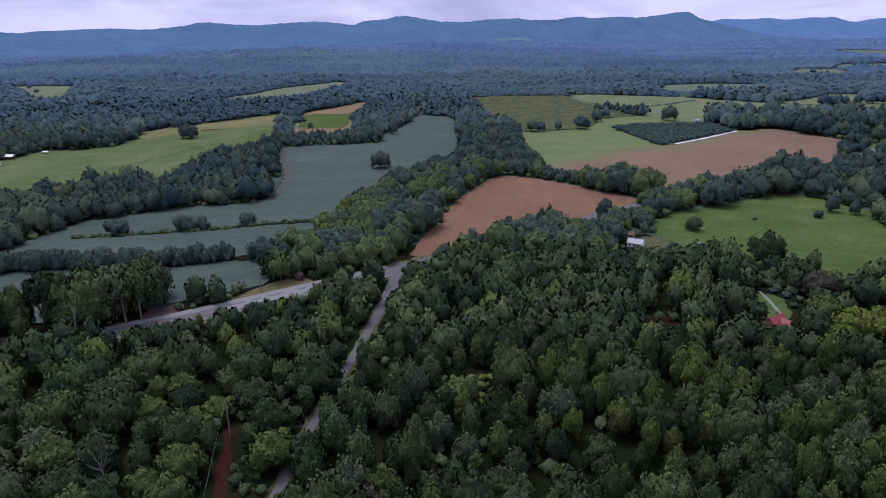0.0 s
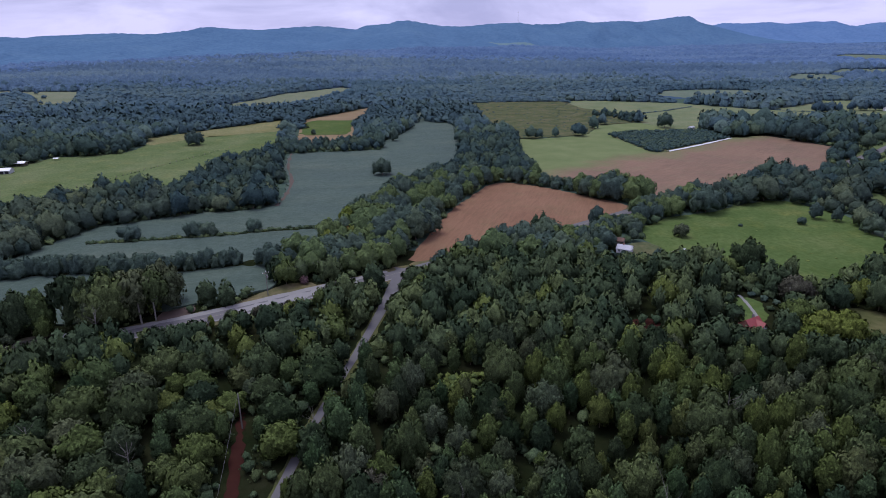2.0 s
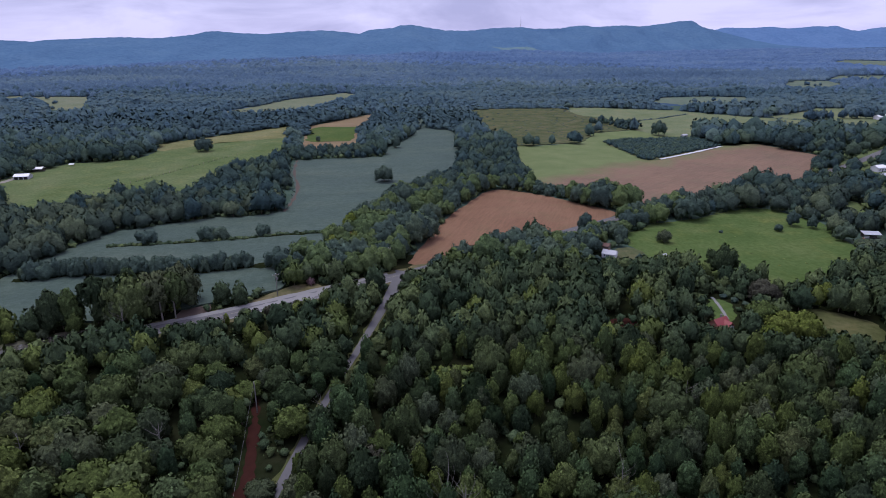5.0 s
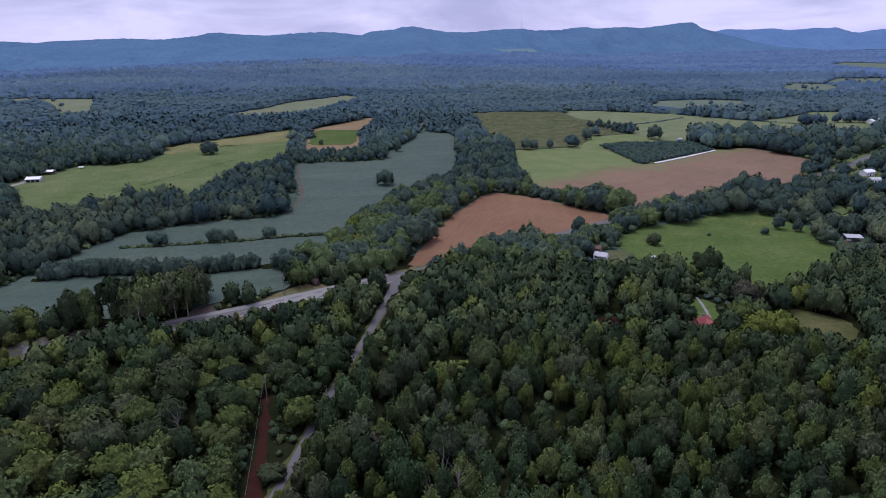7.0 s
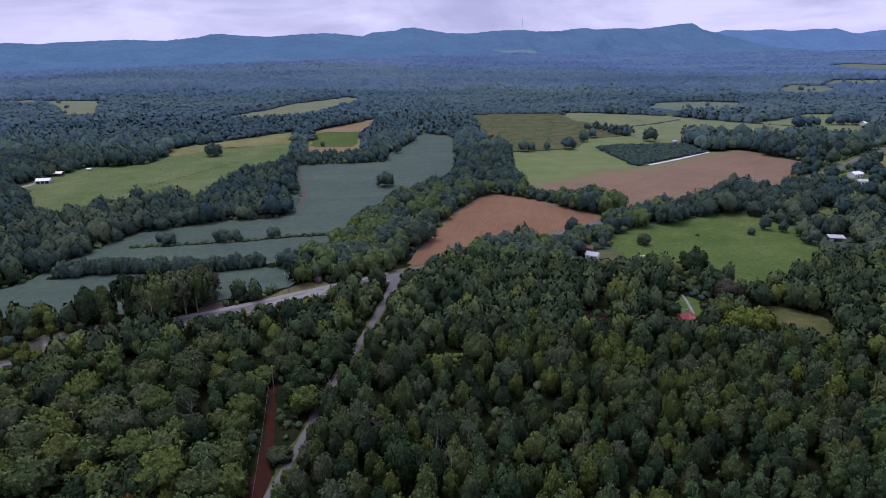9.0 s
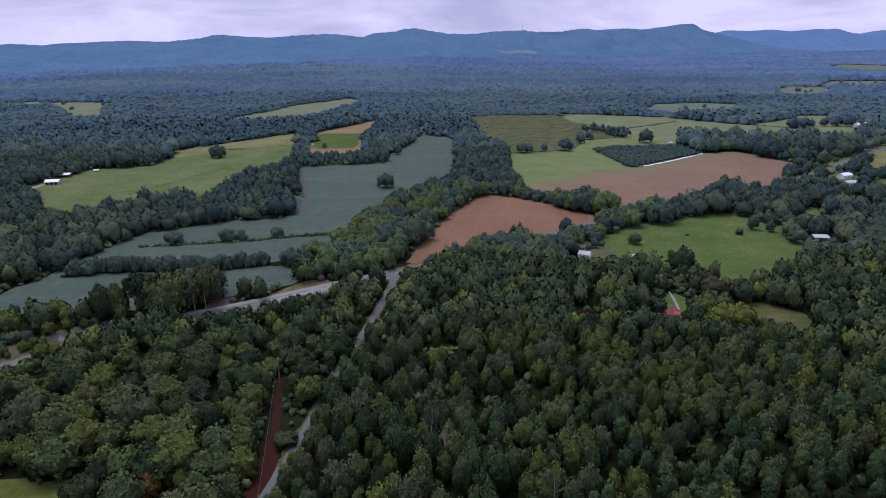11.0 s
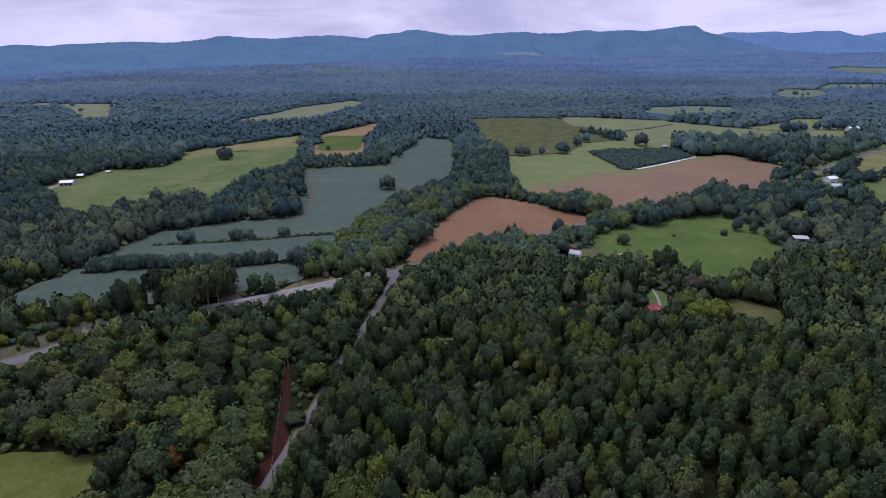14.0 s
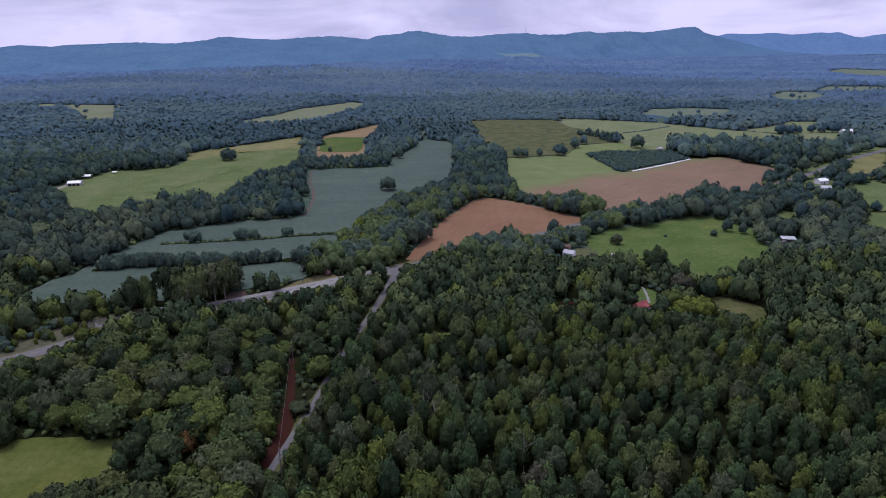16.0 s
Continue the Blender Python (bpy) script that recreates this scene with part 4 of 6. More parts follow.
# trees that stand out, one by one: model, name, x, y, height, width factor, label
SPECIAL = [
    (OAK_HEDGE[0], "broadleaf_tree", -33, 185, 13, 0.95, "lone rounded green tree standing in the soybean field"),
    (OAK_HEDGE[1], "broadleaf_tree", -209, 332, 14, 1.05, "lone wide tree standing in the grazed pasture"),
    (OAK_HEDGE[2], "broadleaf_tree", 235, 385, 16, 0.95, "lone round tree beside the young planting"),
    (OAK[0], "broadleaf_tree", 123, -11, 15, 0.85, "big dark round tree at the pasture's edge"),
    (OAK_HEDGE[1], "broadleaf_tree", -70, 9, 11, 1.0, "round dark tree at the end of the hedge"),
    (MAUVE[0], "broadleaf_tree", 126, -40, 10, 1.15, "brownish purple-leaved tree beside the yard"),
    (GREY[0], "broadleaf_tree", 115, 36, 7, 0.95, "small grey-leaved tree in the pasture"),
    (YELLOW_OAK, "broadleaf_tree", 117, -70, 10.5, 1.15, "bright yellow-green tree beside the red-roofed house"),
    (YELLOW_OAK, "broadleaf_tree", 123, -71, 11, 1.2, "broad yellow-green tree beside the red-roofed house"),
    (LIGHT[3], "broadleaf_tree", 115, -61, 10.5, 1.2, "light green spreading tree beside the red-roofed house"),
    (YELLOW_OAK, "broadleaf_tree", 110, -76, 9, 1.0, "yellow-green tree in front of the red-roofed house"),
    (YELLOW[0], "broadleaf_tree", -47, 22, 12, 0.95, "yellowing tree near the road junction"),
    (YELLOW[1], "broadleaf_tree", -38, 32, 11, 1.1, "yellowing tree in the hedgerow"),
    (RUST[0], "broadleaf_tree", -40, 36, 9, 0.8, "tree with orange-tinged leaves in the hedgerow"),
    (RUST[0], "broadleaf_tree", -71, -164, 8.5, 1.0, "rust-orange young tree at the meadow's edge"),
    (YELLOW[0], "broadleaf_tree", -64, -161, 7, 0.9, "light green young tree at the meadow's edge"),
    (YELLOW[1], "broadleaf_tree", -12, -178, 15, 0.9, "yellowing slender tree in the woods"),
    (PINE[0], "pine_tree", 48, 45, 10.5, 1.25, "dark pine beside the road"),
    (PINE[1], "pine_tree", 52, 47, 11.5, 1.2, "dark pine beside the road"),
    (BUSH[0], "bush", -145, 49, 8.0, 1.2, "round dark bush on the terrace strip"),
    (BUSH[1], "bush", -116, 53, 8.6, 0.95, "dark bush on the terrace strip"),
    (BUSH[2], "bush", -109.5, 54, 7.6, 1.0, "dark bush on the terrace strip"),
    (BUSH[0], "bush", -89, 60, 6.8, 1.15, "dark bush on the terrace strip"),
    (BUSH[1], "bush", 181, 51, 4.2, 0.9, "round bush in the green pasture"),
    (ROUND_HEDGE[1], "broadleaf_tree", 193, 60, 9, 0.95, "small tree in the green pasture"),
    (ROUND_HEDGE[2], "broadleaf_tree", 201, 55, 8, 0.8, "small tree in the green pasture"),
    (OAK_HEDGE[2], "broadleaf_tree", 205, 34, 10, 0.95, "dark round tree beside the open shed"),
    (BUSH[2], "bush", -111, 380, 6, 0.7, "small bush in the green strip"),
    (ROUND_HEDGE[0], "broadleaf_tree", -31, 330, 13, 0.75, "tree jutting out at the field's edge"),
    (PINK[0], "flowering_shrub", -52, -12, 3.6, 0.8, "dull pink flowering shrub beside the road"),
    (LIGHT[0], "broadleaf_tree", -152, -66, 6, 1.2, "yellow-green willow beside the pond"),
    (LIGHT[1], "broadleaf_tree", -160, -72, 5, 1.2, "yellow-green willow beside the pond"),
    (LIGHT[2], "broadleaf_tree", -128, -54, 8, 0.9, "light green young tree beside the pond"),
    (YELLOW[0], "broadleaf_tree", -170, -84, 5, 1.2, "yellowing willow on the sandy flats"),
    (GREY[0], "shrub", -70.5, -46, 5.0, 0.9, "pale greyish shrub at the roadside"),
    (MAUVE[0], "shrub", -62, -43, 4.6, 0.9, "greyish brown shrub at the roadside"),
    (MAUVE[0], "shrub", -82, -53, 4.0, 0.9, "greyish brown shrub at the roadside"),
    (MAUVE[0], "shrub", -57.5, -41, 4.8, 0.85, "greyish brown shrub at the roadside"),
    (MAUVE[0], "shrub", -53, -38.5, 4.6, 0.8, "greyish brown shrub at the roadside"),
    (YELLOW[1], "shrub", -76, -50, 5.0, 1.0, "pale yellowing shrub at the roadside"),
    (BUSH[1], "bush", 113, -35, 2.0, 1.3, "clipped dark bush beside the driveway"),
    (BUSH[2], "bush", 115.5, -39, 2.2, 1.3, "clipped dark bush beside the driveway"),
    (BUSH[0], "bush", 118, -43, 2.0, 1.4, "clipped dark bush beside the driveway"),
    (YELLOW[0], "broadleaf_tree", 149, -42, 9, 1.1, "yellow-green tree behind the small meadow"),
    (MAUVE[0], "broadleaf_tree", 158, -42, 9.5, 0.95, "dull purple-brown tree behind the small meadow"),
    (TALL[0], "tall_tree", -101, -45, 20, 0.9, "tall tree with a bare pale trunk beside the road"),
    (TALL[1], "tall_tree", -97, -43, 19, 0.8, "tall tree with a bare pale trunk beside the road"),
    (TALL[1], "tall_tree", -124, -46, 19, 0.85, "tall tree with a bare pale trunk near the pond"),
    (BUSH[0], "bush", 150, 50, 1.6, 1.2, "low weed clump in the pasture"),
    (BUSH[1], "bush", 140, -14, 1.5, 1.6, "pale low bush in the pasture"),
]
for model, name, x, y, h, wide, label in SPECIAL:
    SPOTS.append((x, y, 1.5 + 0.30 * h * wide))
    plant(model, name, x, y, h, wide, label, "bush" if "bush" in name or "shrub" in name else "tree")

# hedge along the lower terrace, shrub by shrub
hx = np.linspace(-178, -84, 44)
for i, x in enumerate(hx):
    y = np.interp(x, [p[0] for p in HEDGE_B], [p[1] for p in HEDGE_B])
    plant(BUSH[i % 3], "hedge_shrub", x + RNG.uniform(-1, 1), y + RNG.uniform(-1.5, 1.5), RNG.uniform(6.0, 9.6), RNG.uniform(0.65, 0.9), "dark green shrub in a terrace hedge", "bush", "terrace hedge shrubs")


# low weeds and small shrubs on the upper terrace strip
tx = np.linspace(-163, -52, 120)
ty = np.interp(tx, [p[0] for p in HEDGE_A], [p[1] for p in HEDGE_A])
TERRACE = (tx + RNG.normal(0, 0.5, 120), ty + RNG.normal(0, 0.6, 120))

# the woods nearest the road: trees of their own
WEDGE = lambda x, y: np.abs(x) < 0.76 * (y + 330) + 30


def grid(x0, x1, y0, y1, step, jitter=0.36):
    xs, ys = np.arange(x0, x1, step), np.arange(y0, y1, step * 0.87)
    X, Y = np.meshgrid(xs, ys)
    X = X + (np.arange(len(ys)) % 2)[:, None] * step / 2
    X, Y = X.ravel() + RNG.uniform(-jitter, jitter, X.size) * step, Y.ravel() + RNG.uniform(-jitter, jitter, X.size) * step
    return X, Y


EDGE = lambda y: np.interp(y, [-215, -85, 0], [-48, -28, -15])
AX, AY = [np.concatenate(q) for q in zip(grid(-330, 330, -214, -128, 6.6), grid(-330, 330, -128, 0, 7.6))]
BX, BY = grid(-330, 330, -214, 0, 8.8)
a, b = AX > EDGE(AY), BX <= EDGE(BY)
X, Y = np.concatenate([AX[a], BX[b]]), np.concatenate([AY[a], BY[b]])
keep = WEDGE(X, Y) & ~is_open(X, Y) & (np.hypot(X, Y + 285) > 70)
NEAR_X, NEAR_Y = X[keep], Y[keep]
slim_side = NEAR_X > EDGE(NEAR_Y)
order = np.argsort(np.hypot(0.62 * (NEAR_X - 8), NEAR_Y + 225))
taken = np.zeros(len(order), bool)
for k in order[:780]:
    taken[k] = True
    x, y = NEAR_X[k], NEAR_Y[k]
    u, v = RNG.random(), RNG.random()
    pick = int(v * 97)
    name, group_label = "broadleaf_tree", "rounded green broadleaf tree in dense woods"
    if slim_side[k]:
        big = y > -140 and x > -10  # older, broader trees round the houses and fields
        u = (0.45 + 0.55 * u) if big else u
        patch = noise.noise(Vector((x * 0.028, y * 0.028, 5.0)))  # lighter, taller groups and darker ones
        if patch > 0.10 and RNG.random() < 0.45:
            u = RNG.choice((0.55, 0.64, 0.64))
        if u < 0.50:
            model, name, group_label, h, w = SLIM[pick % 4], "slender_tree", "slender green young tree in dense woods", RNG.triangular(8, 12, 16), RNG.uniform(0.85, 1.2)
        elif u < 0.60:
            model, name, group_label, h, w = LIGHT_SLIM[pick % 2], "slender_tree", "light green slender tree in dense woods", RNG.triangular(9, 12, 15), RNG.uniform(0.85, 1.15)
        elif u < 0.67:
            model, name, group_label, h, w = LIGHT[pick % 4], "light_green_tree", "light yellow-green broadleaf tree in dense woods", RNG.triangular(8, 11, 14), RNG.uniform(0.6, 0.95)
        elif u < (0.80 if big else 0.90):
            model, h, w = ROUND[pick % 4], RNG.triangular(7, 11, 14.5), RNG.uniform(0.65, 1.05)
        elif u < 0.96:
            model, name, group_label, h, w = OAK[pick % 3], "spreading_tree", "large spreading broadleaf tree above the woods", RNG.uniform(10, 14.5), RNG.uniform(0.75, 1.0)
        else:
            model, group_label, h, w = (GREY[0] if u < 0.997 else MAUVE[0]), "grey-brown broadleaf tree in dense woods", RNG.uniform(9, 12), RNG.uniform(0.7, 0.9)
    else:
        if u < 0.20:
            model, h, w = ROUND[pick % 4], RNG.triangular(7, 10, 13), RNG.uniform(0.95, 1.3)
        elif u < 0.54:
            model, name, group_label, h, w = LIGHT[pick % 4], "light_green_tree", "light yellow-green broadleaf tree in dense woods", RNG.triangular(7, 10, 12.5), RNG.uniform(0.95, 1.3)
        elif u < 0.86:
            model, name, group_label, h, w = OAK[pick % 3], "spreading_tree", "large spreading broadleaf tree above the woods", RNG.uniform(9, 13.5), RNG.uniform(0.85, 1.1)
        elif u < 0.96:
            model, name, group_label, h, w = SLIM[pick % 4], "slender_tree", "slender green young tree in dense woods", RNG.uniform(8, 12.5), RNG.uniform(0.75, 1.0)
        else:
            model, group_label, h, w = (YELLOW[0] if u < 0.975 else GREY[0]), "yellowing broadleaf tree in dense woods", RNG.uniform(7, 10), RNG.uniform(0.7, 0.95)
    label = group_label
    w *= 0.84 if slim_side[k] else 1.08
    h *= 1 + 0.35 * noise.noise(Vector((x * 0.028, y * 0.028, 5.0)))
    low = float(cap_height(np.array([x]), np.array([y]), np.array([h]))[0])
    if low < 3.0:
        continue
    plant(model, name, x, y, low, w * min(1.5, (h / low) ** 0.6), label, "tree", "trees of the near woods")


def woods(name, X, Y, H, W, models, leaf, label, bark=None, z=0.0, tint=None):
    """Many trees in one mesh; models: crowns of height 1; tint: from dark to light, tree by tree."""
    tint = RNG.random(len(X)) if tint is None else tint
    pick = RNG.integers(0, len(models), len(X))
    low = cap_height(X, Y, H)
    W = W * np.minimum(1.5, (H / low) ** 0.6)
    H = low
    V, F, T, I, N = [], [], [], [], []
    base = 0
    for i, (mv, mf, mi, mn) in enumerate(models):
        sel = np.where(pick == i)[0]
        if not len(sel):
            continue
        a = RNG.uniform(0, 6.283, len(sel))
        c, s, h, w = np.cos(a)[:, None], np.sin(a)[:, None], H[sel][:, None], (H[sel] * W[sel])[:, None]
        vx = (mv[:, 0] * c - mv[:, 1] * s) * w + X[sel][:, None]
        vy = (mv[:, 0] * s + mv[:, 1] * c) * w + Y[sel][:, None]
        vz = mv[:, 2][None] * h + z + land(X[sel], Y[sel])[:, None]
        V.append(np.stack([vx, vy, vz], -1).reshape(-1, 3))
        F.append((mf[None] + base + (np.arange(len(sel)) * len(mv))[:, None, None]).reshape(-1, 3))
        N.append(np.stack([mn[:, 0] * c - mn[:, 1] * s, mn[:, 0] * s + mn[:, 1] * c, np.broadcast_to(mn[:, 2], (len(sel), len(mn)))], -1).reshape(-1, 3))
        T.append(np.repeat(tint[sel], len(mv)))
        I.append(np.tile(mi, len(sel)))
        base += len(sel) * len(mv)
    if not V:
        return None
    V, F = np.vstack(V), np.vstack(F)
    me = bpy.data.meshes.new(name)
    me.vertices.add(len(V))
    me.vertices.foreach_set("co", V.ravel().astype(np.float32))
    me.loops.add(F.size)
    me.loops.foreach_set("vertex_index", F.ravel().astype(np.int32))
    me.polygons.add(len(F))
    me.polygons.foreach_set("loop_start", (np.arange(len(F)) * 3).astype(np.int32))
    for m in (leaf, bark or M_BARK):
        me.materials.append(m)
    me.polygons.foreach_set("material_index", np.concatenate(I).astype(np.int32))
    me.attributes.new("tint", "FLOAT", "POINT").data.foreach_set("value", np.concatenate(T).astype(np.float32))
    me.polygons.foreach_set("use_smooth", np.ones(len(F), dtype=bool))
    me.update()
    me.normals_split_custom_set_from_vertices(np.vstack(N).tolist())
    return tagged(new(name, me), label, "woods", kind="stuff")


def stand_in_wood(shape, sub, cards, size, trunk=True, lobes=0, lift=0.0, full=0.0):
    v, f, n = tree_verts(shape, sub, cards, size, lobes, full)
    mi = np.zeros(len(f), int)
    if trunk:
        k = len(v)
        ring = [(math.cos(a) * r, math.sin(a) * r, z) for r, z in ((0.022, 0.0), (0.012, 0.5)) for a in np.arange(4) * math.pi / 2]
        tf = [(k + i, k + (i + 1) % 4, k + 4 + i) for i in range(4)] + [(k + (i + 1) % 4, k + 4 + (i + 1) % 4, k + 4 + i) for i in range(4)]
        v, f = np.vstack([v, ring]), np.vstack([f, tf])
        n = np.vstack([n, [(p[0] * 30, p[1] * 30, 0.0) for p in ring]])
        mi = np.concatenate([mi, np.ones(8, int)])
    n = n + np.array([0, 0, lift])
    return v, f, mi, n / np.linalg.norm(n, axis=1)[:, None]


COPSE_ROUND = [stand_in_wood("round", 2, 260, 0.150, lobes=20, full=0.88) for _ in range(4)] + [stand_in_wood("oak", 2, 300, 0.165, lobes=26, full=0.88) for _ in range(3)]
COPSE_SLIM = [stand_in_wood("slim", 1, 340, 0.14) for _ in range(4)]
HEDGE_ROUND = [stand_in_wood("round", 2, 230, 0.120, lobes=20, lift=0.15, full=0.93) for _ in range(5)] + [stand_in_wood("oak", 2, 250, 0.130, lobes=24, lift=0.15, full=0.93) for _ in range(4)]
FAR_ROUND = [stand_in_wood("round", 2, 60, 0.16, False, 16, 0.5, 0.95) for _ in range(5)] + [stand_in_wood("oak", 2, 66, 0.18, False, 18, 0.5, 0.95) for _ in range(3)]
BUSHES = [stand_in_wood("bush", 1, 30, 0.24, False, 0, 0.4, 0.93) for _ in range(4)]

# tall trees between the soybean field and the road
for i in range(46):
    x = -140 + 50 * (i + RNG.uniform(-0.4, 0.4)) / 45
    y = np.interp(x, [p[0] for p in ROAD[:12]], [p[1] for p in ROAD[:12]]) + RNG.uniform(9, 26)
    if is_open(np.array([x]), np.array([y]))[0] and y < -40 or away(ROAD, np.array([x]), np.array([y]))[0] < 7.5:
        continue
    h = RNG.triangular(14, 18, 22)
    if abs(x + 93) < 5:
        continue
    plant((OAK + ROUND + GREY[:1] + LIGHT[:1])[i % 9], "roadside_tree", x, y, h, RNG.uniform(0.6, 0.85), "tall dark broadleaf tree beside the road", "tree", "roadside trees")

# lower trees on the near side of the road by the pond
for i in range(13):
    x = -141 + 3.1 * i + RNG.uniform(-0.8, 0.8)
    y = np.interp(x, [p[0] for p in ROAD[:12]], [p[1] for p in ROAD[:12]]) - RNG.uniform(7.0, 9.0)
    plant((LIGHT + ROUND + OAK)[i * 3 % 11], "roadside_tree", x, y, RNG.uniform(6.0, 8.0), RNG.uniform(0.95, 1.25), "green broadleaf tree on the near roadside", "tree", "roadside trees")

rest = ~taken
draw = RNG.random(len(NEAR_X))
pale = np.where(slim_side, 0.94, 0.76)
slim = np.where(slim_side & (NEAR_X < 90) & (NEAR_Y < -60), 0.45, 0.06)
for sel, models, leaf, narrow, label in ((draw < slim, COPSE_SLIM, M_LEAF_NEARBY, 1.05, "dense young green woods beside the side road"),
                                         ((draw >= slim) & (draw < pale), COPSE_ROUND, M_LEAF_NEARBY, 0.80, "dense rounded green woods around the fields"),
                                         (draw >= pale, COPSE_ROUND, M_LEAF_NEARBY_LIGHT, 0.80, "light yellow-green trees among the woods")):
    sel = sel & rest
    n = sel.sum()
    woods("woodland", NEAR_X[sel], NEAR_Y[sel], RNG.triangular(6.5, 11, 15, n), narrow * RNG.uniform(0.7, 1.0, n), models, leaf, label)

# low green tangle in a small gap of the woods
X, Y = grid(-3, 15, -101, -84, 2.2)
woods("undergrowth", X, Y, RNG.uniform(1.0, 2.6, len(X)), RNG.uniform(0.9, 1.4, len(X)), BUSHES, M_LEAF_NEARBY_LIGHT, "bright green vines in a gap of the woods")
# the woods go on behind
X, Y = grid(-210, 210, -420, -208, 12.0)
k = ~is_open(X, Y) & ((np.abs(X) > 0.76 * (Y + 330) + 30) | (Y < -214))
k &= np.abs(X) > 90
woods("woodland", X[k], Y[k], RNG.triangular(7, 11, 14.5, k.sum()), RNG.uniform(1.0, 1.4, k.sum()), FAR_ROUND, M_LEAF_NEARBY, "dense green woods on the near side")
X, Y = grid(-90, 90, -420, -212, 9.0)
k = ~is_open(X, Y) & ((np.abs(X) > 0.76 * (Y + 330) + 30) | (Y < -214))
woods("woodland", X[k], Y[k], RNG.triangular(7, 11, 14.5, k.sum()), RNG.uniform(0.75, 1.1, k.sum()), COPSE_ROUND, M_LEAF_NEARBY, "dense rounded green woods under the flight path")
# undergrowth along the near edges
X, Y = grid(-150, 150, -205, 0, 4.2)
k = WEDGE(X, Y) & ~is_open(X, Y)
k &= (away(LANE, X, Y) < 8) | (away(SIDE, X, Y) < 8) | (away(ROAD, X, Y) < 13) | (np.hypot(X + 100, Y + 152) < 26) | (RNG.random(len(X)) < 0.25)
woods("undergrowth", X[k], Y[k], RNG.uniform(1.5, 4.0, k.sum()), RNG.uniform(0.8, 1.2, k.sum()), BUSHES, M_LEAF_NEARBY, "low green undergrowth along the roads")

def swell(x, y):
    """Slow changes of the canopy's height."""
    return np.array([1.05 + 0.5 * noise.noise(Vector((a * 0.04, b * 0.035, 2.0))) for a, b in zip(x, y)])


# hedgerows, copses and woods between the fields
X, Y = grid(-640, 640, 0, 420, 7.4)
k = WEDGE(X, Y) & ~is_open(X, Y)
X, Y = X[k], Y[k]
k = ~inside(ROUGH, X, Y) | (RNG.random(len(X)) < 0.42)
X, Y = X[k], Y[k]
row = (X > -180) & (X < -55) & (Y > 290)  # crowns of the tree rows keep off the strip's edges
k = ~(row & (is_open(X + 3.5, Y) | is_open(X - 3.5, Y) | is_open(X, Y + 7.0)))
X, Y = X[k], Y[k]
H = RNG.uniform(7.5, 13, len(X)) * swell(X, Y)
H = np.where((X > 235) & (X < 470) & (Y > 285), H * 1.35, H)
H = np.where((X > 215) & (X < 345) & (Y > 125) & (Y < 262), H * 0.68, H)
H = np.where((X > -170) & (X < -55) & (Y > 275), H * 0.64, H)
central = (X > -75) & (X < 150) & (Y < 175)
for x, y, h in zip(X[central], Y[central], H[central]):
    u = RNG.random()
    if RNG.random() < 0.15:
        continue
    sunny = math.exp(-((x + 35) / 30) ** 2 - ((y - 35) / 40) ** 2)
    row = away([(52, 168), (90, 136)], np.array([x]), np.array([y]))[0] < 12
    tall = away([(96, 130), (122, 99)], np.array([x]), np.array([y]))[0] < 12
    h = h * 0.72 if row else h * 1.3 if tall else h * (1 + 0.2 * sunny)
    h = float(cap_height(np.array([x]), np.array([y]), np.array([h]))[0])
    if h < 2.5:
        continue
    if u < 0.01 + 0.05 * sunny:
        model, label = YELLOW[0], "yellowing broadleaf tree in a hedgerow"
    elif u < 0.34 + 0.35 * sunny:
        model, label = LIGHT_HEDGE[int(u * 97) % 2], "light green broadleaf tree in a hedgerow"
    elif u < 0.7:
        model, label = OAK_HEDGE[int(u * 97) % 3], "wide dark green tree in a hedgerow"
    else:
        model, label = ROUND_HEDGE[int(u * 97) % 3], "rounded dark green tree in a hedgerow"
    plant(model, "hedgerow_tree", x, y, h, RNG.uniform(0.8, 1.1), label, "tree", "hedgerow trees")
rest = ~central
close = rest & (Y < 320) & (np.abs(X) < 430)
middle = rest & ~close & (Y + RNG.normal(0, 40, len(Y)) < 360)
near_hedge = close & (Y + RNG.normal(0, 30, len(Y)) < 120)
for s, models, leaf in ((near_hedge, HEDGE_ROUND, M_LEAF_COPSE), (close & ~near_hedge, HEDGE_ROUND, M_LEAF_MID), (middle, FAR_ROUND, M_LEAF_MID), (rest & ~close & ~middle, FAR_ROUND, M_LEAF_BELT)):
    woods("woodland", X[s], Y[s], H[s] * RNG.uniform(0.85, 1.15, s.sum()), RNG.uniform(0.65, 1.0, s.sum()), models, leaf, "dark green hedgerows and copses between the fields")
X, Y = grid(-420, 480, -40, 300, 5.5)
k = WEDGE(X, Y) & ~is_open(X, Y)
edge = is_open(X + 5, Y - 5) | is_open(X - 5, Y - 5) | is_open(X, Y + 6)
k &= edge
woods("undergrowth", X[k], Y[k], RNG.uniform(2.0, 4.5, k.sum()), RNG.uniform(0.9, 1.3, k.sum()), BUSHES, M_LEAF_NEARBY, "bushes along the field edges")

